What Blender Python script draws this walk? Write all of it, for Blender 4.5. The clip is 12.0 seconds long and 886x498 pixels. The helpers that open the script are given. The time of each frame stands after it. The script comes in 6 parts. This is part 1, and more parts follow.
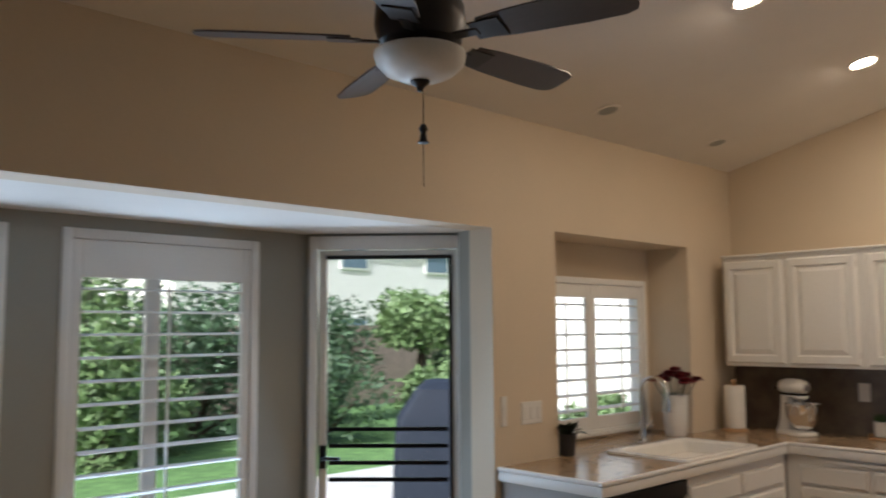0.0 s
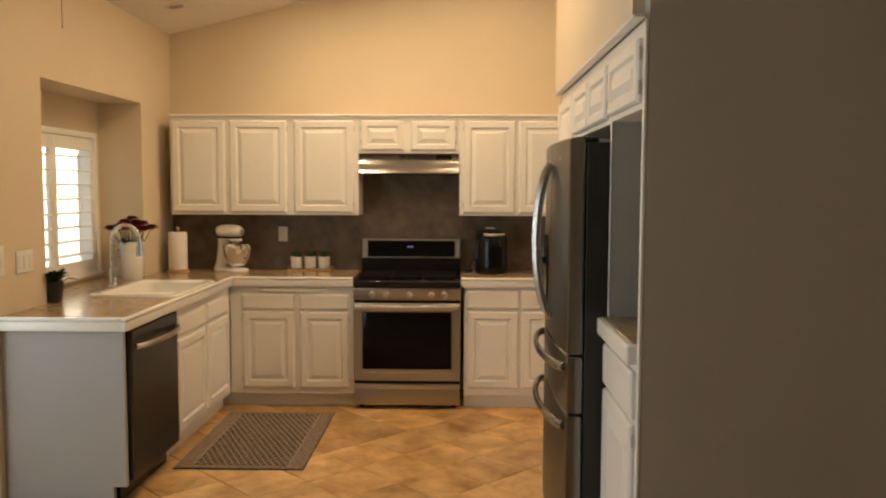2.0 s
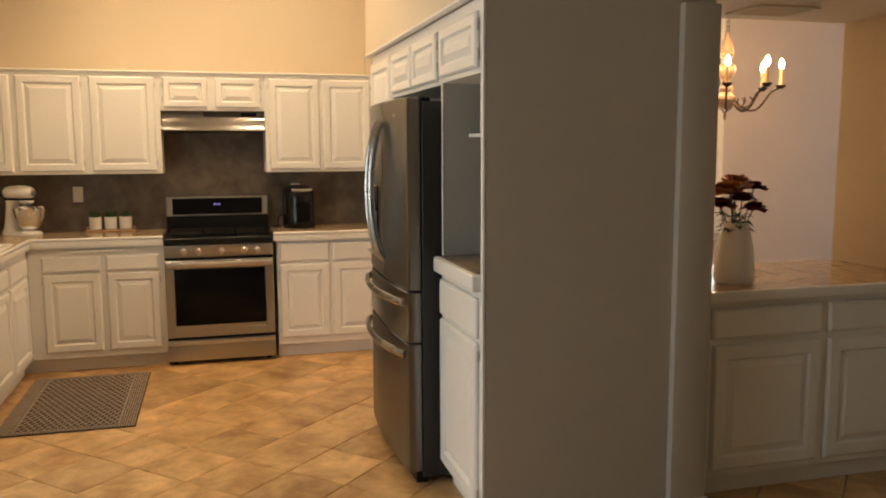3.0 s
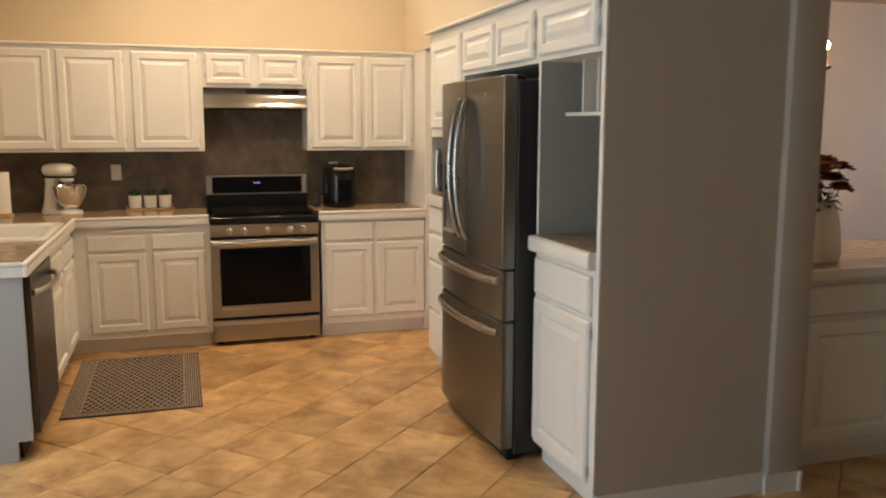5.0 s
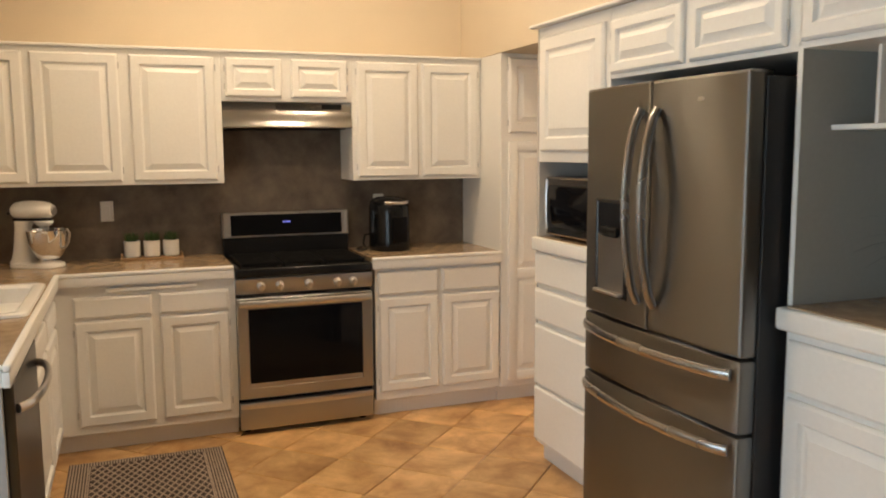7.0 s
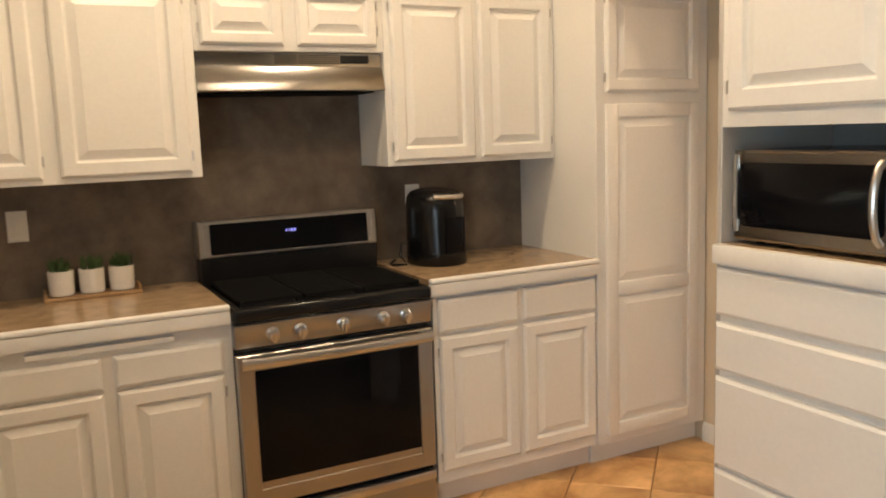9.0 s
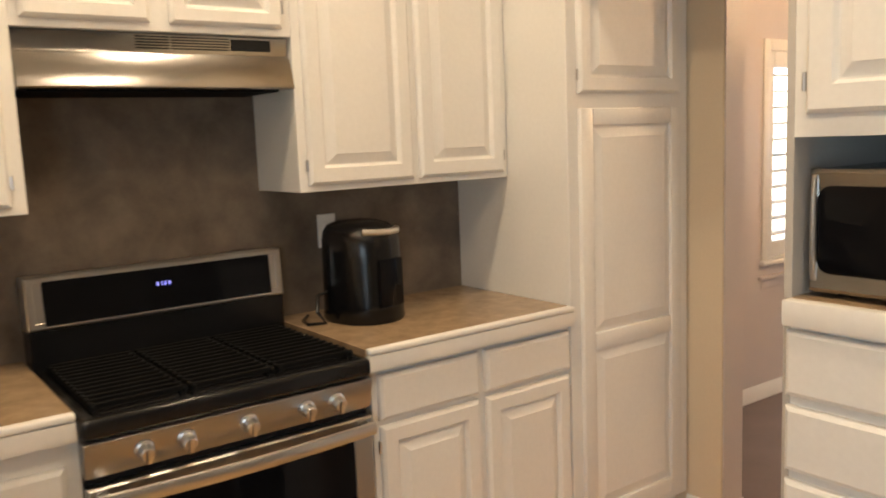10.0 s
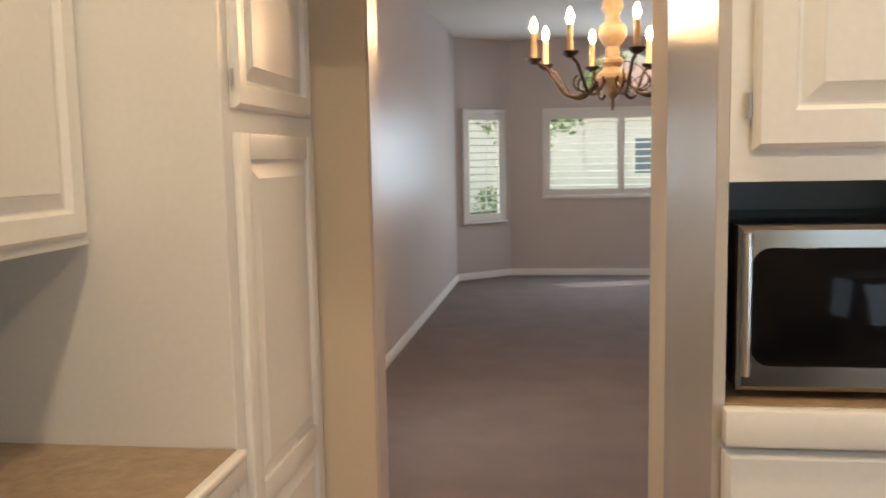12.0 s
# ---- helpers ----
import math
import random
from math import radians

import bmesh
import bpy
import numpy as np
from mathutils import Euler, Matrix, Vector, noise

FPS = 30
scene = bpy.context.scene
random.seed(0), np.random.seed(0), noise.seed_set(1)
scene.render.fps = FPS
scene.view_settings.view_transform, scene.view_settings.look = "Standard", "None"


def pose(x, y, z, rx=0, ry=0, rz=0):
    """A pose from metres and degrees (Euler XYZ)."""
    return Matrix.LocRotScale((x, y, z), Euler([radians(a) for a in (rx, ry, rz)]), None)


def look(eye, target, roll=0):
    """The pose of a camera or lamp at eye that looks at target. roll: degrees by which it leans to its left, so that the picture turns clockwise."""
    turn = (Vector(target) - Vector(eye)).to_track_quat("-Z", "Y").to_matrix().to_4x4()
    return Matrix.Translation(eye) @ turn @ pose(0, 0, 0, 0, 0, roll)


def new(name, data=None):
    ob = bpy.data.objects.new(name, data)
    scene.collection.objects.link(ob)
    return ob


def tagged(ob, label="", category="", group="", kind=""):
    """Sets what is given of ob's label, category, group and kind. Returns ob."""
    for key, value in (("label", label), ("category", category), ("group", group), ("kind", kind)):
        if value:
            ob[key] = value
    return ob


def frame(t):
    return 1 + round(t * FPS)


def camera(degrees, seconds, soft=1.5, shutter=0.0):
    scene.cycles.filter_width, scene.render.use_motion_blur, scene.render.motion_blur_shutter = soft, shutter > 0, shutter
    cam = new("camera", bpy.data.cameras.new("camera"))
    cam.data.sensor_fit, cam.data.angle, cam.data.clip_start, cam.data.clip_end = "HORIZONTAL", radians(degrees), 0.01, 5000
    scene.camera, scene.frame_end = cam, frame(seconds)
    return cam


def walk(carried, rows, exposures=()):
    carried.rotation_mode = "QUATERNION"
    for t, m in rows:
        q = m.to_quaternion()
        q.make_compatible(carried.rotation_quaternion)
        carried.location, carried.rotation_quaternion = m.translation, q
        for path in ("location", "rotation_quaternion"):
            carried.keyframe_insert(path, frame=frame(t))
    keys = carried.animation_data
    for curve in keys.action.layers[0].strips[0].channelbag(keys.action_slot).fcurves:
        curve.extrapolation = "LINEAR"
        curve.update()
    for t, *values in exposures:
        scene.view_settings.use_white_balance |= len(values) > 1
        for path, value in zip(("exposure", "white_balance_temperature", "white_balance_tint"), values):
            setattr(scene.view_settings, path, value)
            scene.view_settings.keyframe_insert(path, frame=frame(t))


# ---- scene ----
cam = camera(56.4, 12.0, soft=1.9, shutter=0.3)
PATH = [
    (0, (0.132, 0.197, 1.622), (1.502, 1.641, 1.817), -0.4),
    (0.2, (0.082, 0.352, 1.61), (1.612, 1.624, 1.812), -0.2),
    (0.5, (-0.033, 0.538, 1.607), (1.708, 1.503, 1.805), -0.8),
    (1, (-0.246, 0.64, 1.618), (1.674, 1.197, 1.622), -0.8),
    (1.5, (-0.52, 0.697, 1.584), (1.465, 0.923, 1.505), -0.6),
    (2, (-0.715, 0.808, 1.579), (1.279, 0.852, 1.43), 0.2),
    (2.5, (-0.894, 0.998, 1.571), (1.074, 0.711, 1.36), -0.2),
    (2.7, (-0.943, 1.083, 1.557), (0.999, 0.666, 1.329), 0.2),
    (4.3, (-1.284, 1.592, 1.571), (0.587, 0.939, 1.306), -0.8),
    (4.5, (-1.199, 1.641, 1.552), (0.676, 1.0, 1.277), -0.8),
    (5, (-0.86, 1.748, 1.553), (1.025, 1.149, 1.259), 0.1),
    (5.5, (-0.492, 1.869, 1.535), (1.405, 1.32, 1.221), 0.7),
    (6, (-0.124, 1.997, 1.559), (1.768, 1.434, 1.239), 0.1),
    (6.5, (0.241, 2.027, 1.558), (2.113, 1.376, 1.287), 0.0),
    (7, (0.597, 2.086, 1.547), (2.452, 1.377, 1.309), -0.4),
    (7.5, (0.989, 2.2, 1.497), (2.847, 1.497, 1.272), -1.5),
    (7.7, (1.149, 2.224, 1.488), (3.009, 1.532, 1.245), -1.6),
    (9.3, (2.529, 2.126, 1.52), (4.254, 1.153, 1.239), -2.0),
    (9.5, (2.71, 2.061, 1.536), (4.405, 1.036, 1.259), -2.0),
    (10, (3.139, 1.958, 1.518), (4.734, 0.781, 1.251), -2.3),
    (10.5, (3.561, 1.827, 1.512), (4.93, 0.388, 1.271), -1.7),
    (11, (3.951, 1.697, 1.522), (4.966, -0.012, 1.294), -1.4),
    (11.5, (4.256, 1.597, 1.526), (4.85, -0.301, 1.31), -1.6),
    (12, (4.428, 1.59, 1.534), (4.696, -0.379, 1.316), -1.1),
]
walk(cam, [(t, look(eye, target, roll)) for t, eye, target, roll in PATH],
     ((0, 0.34, 5650, 10), (0.5, 0.62, 6350, 12), (1.0, 0.74, 6750, 10), (1.5, 0.73, 7550, 10), (2.0, 0.98, 7700, 10), (2.7, 1.14, 7650, 10), (4.3, 1.22, 6900, 9), (7.0, 1.22, 6600, 8), (9.5, 1.32, 6600, 8), (10.1, 1.32, 6500, 8), (11, 1.16, 6450, 8), (12, 1.06, 6450, 8)))

# ---- world and large lights ----
world = bpy.data.worlds.new("world")
scene.world = world
world.use_nodes = True
wn = world.node_tree
sky = wn.nodes.new("ShaderNodeTexSky")
sky.sky_type, sky.sun_disc = "NISHITA", False
sky.air_density, sky.dust_density = 1.5, 7.0
sky.sun_elevation, sky.sun_rotation = radians(42), radians(253)
wn.nodes["Background"].inputs["Strength"].default_value = 0.15
wn.links.new(sky.outputs["Color"], wn.nodes["Background"].inputs["Color"])
sun = new("sun", bpy.data.lights.new("sun", "SUN"))
sun.data.energy, sun.data.angle, sun.data.color = 5.0, radians(0.6), (1.0, 0.95, 0.87)
sun.matrix_world = look((0, 0, 10), (10.6, 3.2, 0))


def area(name, eye, target, sx, sy, watts, colour):
    lamp = new(name, bpy.data.lights.new(name, "AREA"))
    lamp.data.shape, lamp.data.size, lamp.data.size_y = "RECTANGLE", sx, sy
    lamp.data.energy, lamp.data.color = watts, colour
    lamp.matrix_world = look(eye, target)
    return lamp


# recessed ceiling lamps over the kitchen, and daylight in the openings of the two bays
for x, y in ((3.49, 1.795), (4.78, 1.785), (4.76, 0.76), (3.49, 0.76)):
    z = 2.745 + 0.238 * (3.06 - y) - 0.02
    lamp = area("can_light", (x, y, z), (x, y, 0), 0.13, 0.13, 4.6, (1.0, 0.76, 0.51))
    lamp.data.shape, lamp.data.spread = "DISK", radians(180)
area("bay_daylight", (1.85, 3.90, 1.25), (1.85, 2.0, 1.1), 0.85, 1.5, 9, (0.68, 0.84, 1.0))
area("bay_daylight", (0.62, 3.90, 1.25), (0.62, 2.0, 1.1), 0.85, 1.5, 13, (0.68, 0.84, 1.0))
area("bay_daylight", (2.84, 3.55, 1.35), (2.0, 2.7, 1.1), 0.6, 1.4, 4, (0.68, 0.84, 1.0))
area("dining_daylight", (3.59, -9.06, 1.55), (3.59, -4.0, 1.0), 1.8, 1.0, 20, (0.66, 0.82, 1.0))
area("dining_side_daylight", (5.60, -2.7, 1.35), (3.0, -2.7, 1.0), 1.0, 1.0, 8, (0.78, 0.88, 1.0))
for k in range(4):
    bulb = new("chandelier_light", bpy.data.lights.new("chandelier_light", "POINT"))
    bulb.data.energy, bulb.data.color, bulb.data.shadow_soft_size = 5.5, (1.0, 0.64, 0.36), 0.02
    bulb.location = (4.165 + 0.36 * math.cos(radians(90 * k + 12)), -2.30 + 0.36 * math.sin(radians(90 * k + 12)), 2.19)

# ---- materials ----
def mat(name, base, rough=0.5, metal=0.0, vary=0.06, scale=6.0, fine=60.0, bump=0.02, spec=0.5, coat=0.0, stretch=None, per_object=0.0, brushed=0.0):
    """Base colour with broad and fine variation, roughness wear and a fine relief."""
    m = bpy.data.materials.new(name)
    m.use_nodes = True
    t = m.node_tree
    b = t.nodes["Principled BSDF"]
    b.inputs["Metallic"].default_value = metal
    b.inputs["Specular IOR Level"].default_value = spec
    b.inputs["Coat Weight"].default_value = coat
    co = t.nodes.new("ShaderNodeTexCoord")
    mp = t.nodes.new("ShaderNodeMapping")
    if stretch:
        mp.inputs["Scale"].default_value = stretch
    t.links.new(co.outputs["Object"], mp.inputs["Vector"])
    n1 = t.nodes.new("ShaderNodeTexNoise")
    n1.inputs["Scale"].default_value, n1.inputs["Detail"].default_value = scale, 4
    n2 = t.nodes.new("ShaderNodeTexNoise")
    n2.inputs["Scale"].default_value, n2.inputs["Detail"].default_value = fine, 3
    for n in (n1, n2):
        t.links.new(mp.outputs[0], n.inputs["Vector"])
    add = t.nodes.new("ShaderNodeMath")
    add.operation = "ADD"
    t.links.new(n1.outputs["Fac"], add.inputs[0])
    t.links.new(n2.outputs["Fac"], add.inputs[1])
    rng = t.nodes.new("ShaderNodeMapRange")
    rng.inputs["From Min"].default_value, rng.inputs["From Max"].default_value = 0.7, 1.3
    rng.inputs["To Min"].default_value, rng.inputs["To Max"].default_value = 1 - vary, 1 + vary
    t.links.new(add.outputs[0], rng.inputs["Value"])
    last = rng.outputs[0]
    if per_object:
        info = t.nodes.new("ShaderNodeObjectInfo")
        r2 = t.nodes.new("ShaderNodeMapRange")
        r2.inputs["To Min"].default_value, r2.inputs["To Max"].default_value = 1 - per_object, 1 + per_object
        t.links.new(info.outputs["Random"], r2.inputs["Value"])
        mu = t.nodes.new("ShaderNodeMath")
        mu.operation = "MULTIPLY"
        t.links.new(last, mu.inputs[0])
        t.links.new(r2.outputs[0], mu.inputs[1])
        last = mu.outputs[0]
    sc = t.nodes.new("ShaderNodeVectorMath")
    sc.operation = "SCALE"
    sc.inputs[0].default_value = base
    t.links.new(last, sc.inputs["Scale"])
    t.links.new(sc.outputs[0], b.inputs["Base Color"])
    rr = t.nodes.new("ShaderNodeMapRange")
    rr.inputs["To Min"].default_value, rr.inputs["To Max"].default_value = max(rough - 0.06, 0.02), min(rough + 0.06, 1)
    t.links.new(n1.outputs["Fac"], rr.inputs["Value"])
    t.links.new(rr.outputs[0], b.inputs["Roughness"])
    if brushed:
        tan = t.nodes.new("ShaderNodeTangent")
        tan.direction_type, tan.axis = "RADIAL", "Z"
        t.links.new(tan.outputs[0], b.inputs["Tangent"])
        b.inputs["Anisotropic"].default_value, b.inputs["Anisotropic Rotation"].default_value = brushed, 0.25
    if bump:
        bu = t.nodes.new("ShaderNodeBump")
        bu.inputs["Strength"].default_value, bu.inputs["Distance"].default_value = bump, 0.01
        t.links.new(n2.outputs["Fac"], bu.inputs["Height"])
        t.links.new(bu.outputs[0], b.inputs["Normal"])
    return m


def glow(name, colour, strength):
    m = bpy.data.materials.new(name)
    m.use_nodes = True
    b = m.node_tree.nodes["Principled BSDF"]
    b.inputs["Base Color"].default_value = (0.8, 0.8, 0.8, 1)
    b.inputs["Emission Color"].default_value = (*colour, 1)
    b.inputs["Emission Strength"].default_value = strength
    return m


def two_tone(name, dark, light, scale, rough, detail=6, lo=0.35, hi=0.65, spec=0.5, per_object=0.0, bump=0.05, fine=90, warp=0.0):
    """Mottled surface that runs from a dark to a light colour in clouds."""
    m = mat(name, (1, 1, 1), rough, 0, 0.05, scale, fine, bump, spec, per_object=per_object)
    t = m.node_tree
    n = t.nodes.new("ShaderNodeTexNoise")
    n.inputs["Scale"].default_value, n.inputs["Detail"].default_value, n.inputs["Roughness"].default_value = scale, detail, 0.62
    n.inputs["Distortion"].default_value = warp
    co = t.nodes.new("ShaderNodeTexCoord")
    vec = co.outputs["Object"]
    if per_object:
        info = t.nodes.new("ShaderNodeObjectInfo")
        mu = t.nodes.new("ShaderNodeVectorMath")
        mu.operation = "MULTIPLY_ADD"
        mu.inputs[1].default_value = (1, 1, 1)
        cb = t.nodes.new("ShaderNodeCombineXYZ")
        k = t.nodes.new("ShaderNodeMath")
        k.operation = "MULTIPLY"
        k.inputs[1].default_value = 57.0
        t.links.new(info.outputs["Random"], k.inputs[0])
        for i in range(3):
            t.links.new(k.outputs[0], cb.inputs[i])
        t.links.new(vec, mu.inputs[0])
        t.links.new(cb.outputs[0], mu.inputs[2])
        vec = mu.outputs[0]
    t.links.new(vec, n.inputs["Vector"])
    ramp = t.nodes.new("ShaderNodeValToRGB")
    ramp.color_ramp.elements[0].position, ramp.color_ramp.elements[1].position = lo, hi
    ramp.color_ramp.elements[0].color, ramp.color_ramp.elements[1].color = (*dark, 1), (*light, 1)
    t.links.new(n.outputs["Fac"], ramp.inputs["Fac"])
    sc = [x for x in t.nodes if x.type == "VECT_MATH" and x.operation == "SCALE"][0]
    t.links.new(ramp.outputs["Color"], sc.inputs[0])
    return m


GREIGE = mat("greige_paint", (0.50, 0.46, 0.405), 0.75, vary=0.03, scale=2, fine=140, bump=0.05, spec=0.3)
# darker than the other walls: the bay's shade is in the colour
BAY_SHADED = mat("bay_shaded", (0.34, 0.335, 0.295), 0.7, vary=0.04, scale=2, fine=140, bump=0.05, spec=0.3)
PAINT = mat("wall_paint", (0.67, 0.565, 0.425), 0.75, vary=0.03, scale=2, fine=140, bump=0.05, spec=0.3)
DINING_PAINT = mat("dining_paint", (0.58, 0.52, 0.50), 0.38, vary=0.03, scale=2, fine=140, bump=0.05, spec=0.5)
CEILING = mat("ceiling_paint", (0.78, 0.74, 0.68), 0.85, vary=0.03, scale=3, fine=120, bump=0.12, spec=0.2)
TRIM = mat("white_trim", (0.80, 0.79, 0.76), 0.4, vary=0.03, scale=3, fine=80, bump=0.02)
CAB = mat("white_cabinet_paint", (0.80, 0.78, 0.74), 0.36, vary=0.025, scale=3, fine=70, bump=0.03)
# dark grey that puts the shade of deep recesses into the colour
RECESS_SHADE = mat("recess_shade", (0.36, 0.37, 0.36), 0.6, vary=0.05, scale=4)
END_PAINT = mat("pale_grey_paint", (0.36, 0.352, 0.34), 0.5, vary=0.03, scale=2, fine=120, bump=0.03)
# grey lining, lowered to put the nook's dim light into its colour
NOOK_SHADED = mat("nook_shaded", (0.38, 0.385, 0.36), 0.55, vary=0.04, scale=3)
COUNTER = two_tone("counter_laminate", (0.30, 0.205, 0.125), (0.42, 0.305, 0.19), 16, 0.17, 8, 0.25, 0.75)
SPLASH = two_tone("backsplash_laminate", (0.078, 0.058, 0.044), (0.22, 0.175, 0.135), 6.5, 0.40, 10, 0.27, 0.76, warp=0.15)
TILE = two_tone("floor_tile", (0.29, 0.135, 0.043), (0.80, 0.52, 0.245), 4.4, 0.34, 5, 0.28, 0.72, per_object=0.18, bump=0.08, warp=0.35)
GROUT = mat("grout", (0.27, 0.16, 0.075), 0.9, vary=0.25, scale=3)
CARPET = mat("carpet", (0.235, 0.19, 0.175), 0.95, vary=0.12, scale=3, fine=420, bump=0.6, spec=0.1)
STEEL = mat("brushed_steel", (0.40, 0.395, 0.39), 0.31, 1.0, vary=0.015, scale=1.5, fine=300, bump=0.002)
STEEL_H = mat("brushed_steel_handle", (0.60, 0.58, 0.56), 0.3, 1.0, vary=0.03, scale=5, fine=200, bump=0.004)
FRIDGE_STEEL = mat("dark_steel", (0.23, 0.225, 0.218), 0.41, 1.0, vary=0.02, scale=1.2, fine=300, bump=0.0, brushed=0.97)
FRIDGE_HANDLE = mat("fridge_handle_steel", (0.43, 0.42, 0.41), 0.27, 1.0, vary=0.03, scale=5, fine=200, bump=0.004)
MICROWAVE_STEEL = mat("microwave_steel", (0.36, 0.345, 0.325), 0.2, 1.0, vary=0.03, scale=3, fine=200, bump=0.002)
HOOD_STEEL = mat("hood_steel", (0.31, 0.298, 0.282), 0.17, 1.0, vary=0.03, scale=3, fine=200, bump=0.002)
# white satin cabinet side with its shade put into the colour
SHADED_PANEL = mat("shaded_satin_panel", (0.50, 0.47, 0.43), 0.24, vary=0.03, scale=2, fine=140, bump=0.02)
DISH_STEEL = mat("black_steel", (0.085, 0.082, 0.08), 0.3, 1.0, vary=0.02, scale=1.2, fine=300, bump=0.002)
FRIDGE_SIDE = mat("fridge_side", (0.018, 0.018, 0.019), 0.45, vary=0.08, scale=5)
BLACK = mat("black_enamel", (0.010, 0.010, 0.011), 0.18, vary=0.1, scale=8, spec=0.3)
BLACK_GLASS = mat("black_glass", (0.005, 0.005, 0.006), 0.05, vary=0.1, scale=3, bump=0, spec=0.11)
IRON = mat("cast_iron", (0.006, 0.006, 0.006), 0.6, vary=0.15, scale=10, fine=120, bump=0.1, spec=0.07)
BLACK_PLASTIC = mat("black_plastic", (0.006, 0.006, 0.0065), 0.2, vary=0.1, scale=8, spec=0.35)
CHROME = mat("chrome", (0.82, 0.82, 0.82), 0.08, 1.0, vary=0.02, bump=0)
CERAMIC = mat("white_ceramic", (0.82, 0.80, 0.76), 0.15, vary=0.02, bump=0.005)
PAPER = mat("paper_towel", (0.82, 0.79, 0.74), 0.9, vary=0.04, fine=150, bump=0.15)
WOOD = mat("light_wood", (0.42, 0.26, 0.13), 0.5, vary=0.15, scale=4, fine=30, bump=0.04, stretch=(1, 8, 8))
LEAF = mat("leaf", (0.045, 0.10, 0.03), 0.5, vary=0.3, scale=8, fine=40)
DARK_LEAF = mat("dark_leaf", (0.018, 0.035, 0.018), 0.45, vary=0.3, scale=8, fine=40)
RED = mat("red_petals", (0.16, 0.008, 0.016), 0.6, vary=0.25, scale=20, fine=60)
PINK = mat("peach_petals", (0.55, 0.20, 0.11), 0.6, vary=0.2, scale=20, fine=60)
GREY_POT = mat("dark_pot", (0.03, 0.03, 0.035), 0.4, vary=0.1)
BLUE = mat("blue_glaze", (0.03, 0.06, 0.16), 0.2, vary=0.1)
WHITE_PLASTIC = mat("white_plastic", (0.78, 0.76, 0.72), 0.35, vary=0.02)
FAN_METAL = mat("fan_bronze", (0.03, 0.026, 0.024), 0.35, 0.6, vary=0.1)
FAN_BLADE = mat("fan_blade_wood", (0.045, 0.033, 0.028), 0.38, vary=0.2, scale=5, fine=40, stretch=(1, 10, 10))
FROST = mat("frosted_glass", (0.72, 0.70, 0.66), 0.35, vary=0.03, bump=0)
CANDLE = mat("candle_cream", (0.62, 0.45, 0.27), 0.5, vary=0.1)
CHAND_WOOD = mat("chandelier_wood", (0.27, 0.19, 0.125), 0.45, vary=0.25, scale=8, fine=50)
BRONZE = mat("bronze_iron", (0.05, 0.032, 0.022), 0.4, 0.7, vary=0.15)
RUG_A = mat("rug_taupe", (0.38, 0.305, 0.25), 0.95, vary=0.12, scale=12, fine=300, bump=0.5, spec=0.1)
RUG_B = mat("rug_dark", (0.07, 0.053, 0.046), 0.95, vary=0.15, scale=12, fine=300, bump=0.5, spec=0.1)
BULB = glow("bulb", (1.0, 0.62, 0.28), 60)
CAN_GLOW = glow("can_lamp", (1.0, 0.80, 0.55), 45)
HOOD_GLOW = glow("hood_lamp", (1.0, 0.82, 0.58), 12)
CLOCK = glow("clock_digits", (0.004, 0.05, 1.0), 0.45)
GRASS = two_tone("grass", (0.06, 0.13, 0.035), (0.12, 0.22, 0.065), 5, 0.9, 8)
CONCRETE = two_tone("patio_concrete", (0.50, 0.49, 0.47), (0.62, 0.60, 0.57), 3, 0.85, 8)
HEDGE = mat("hedge_leaves", (0.06, 0.11, 0.05), 0.6, vary=0.4, scale=6, fine=40)
HEDGE2 = mat("light_leaves", (0.13, 0.20, 0.075), 0.6, vary=0.4, scale=6, fine=40)
BARK = mat("bark", (0.06, 0.04, 0.03), 0.9, vary=0.2, scale=8, bump=0.4)
COVER = mat("grill_cover", (0.018, 0.023, 0.036), 0.7, vary=0.12, scale=6, spec=0.2)
HOUSE_PANE = mat("house_pane", (0.16, 0.22, 0.28), 0.08, vary=0.1, scale=3, bump=0)
STUCCO = mat("stucco", (0.78, 0.76, 0.73), 0.9, vary=0.06, scale=4, fine=120, bump=0.2)
ROOF = mat("roof_tiles", (0.20, 0.13, 0.10), 0.8, vary=0.2, scale=6)
BRICKY = mat("garden_wall", (0.22, 0.17, 0.14), 0.9, vary=0.2, scale=5)
GLASS = bpy.data.materials.new("window_glass")
GLASS.use_nodes = True
gb = GLASS.node_tree.nodes["Principled BSDF"]
gb.inputs["Transmission Weight"].default_value, gb.inputs["Roughness"].default_value, gb.inputs["IOR"].default_value = 1.0, 0.0, 1.03
gb.inputs["Base Color"].default_value = (0.95, 0.97, 0.97, 1)


# ---- mesh helpers ----
def mb():
    return bmesh.new()


def box(bm, a, b, bev=0.0, seg=2, m=None):
    """A box from corner a to corner b with rounded edges."""
    c = [(p + q) / 2 for p, q in zip(a, b)]
    s = [abs(q - p) for p, q in zip(a, b)]
    base = Matrix.Translation(c) @ Matrix.Diagonal((*s, 1))
    r = bmesh.ops.create_cube(bm, size=1, matrix=(m @ base) if m else base)
    if bev:
        edges = list({e for v in r["verts"] for e in v.link_edges})
        bmesh.ops.bevel(bm, geom=edges, offset=min(bev, min(s) * 0.45), segments=seg, profile=0.5, affect="EDGES")
    return bm


def cyl(bm, p, q, r, r2=None, seg=20):
    """A cylinder or cone from p to q."""
    p, q = Vector(p), Vector(q)
    d = q - p
    m = Matrix.Translation((p + q) / 2) @ d.to_track_quat("Z", "Y").to_matrix().to_4x4()
    bmesh.ops.create_cone(bm, cap_ends=True, segments=seg, radius1=r, radius2=r if r2 is None else r2, depth=d.length, matrix=m)
    return bm


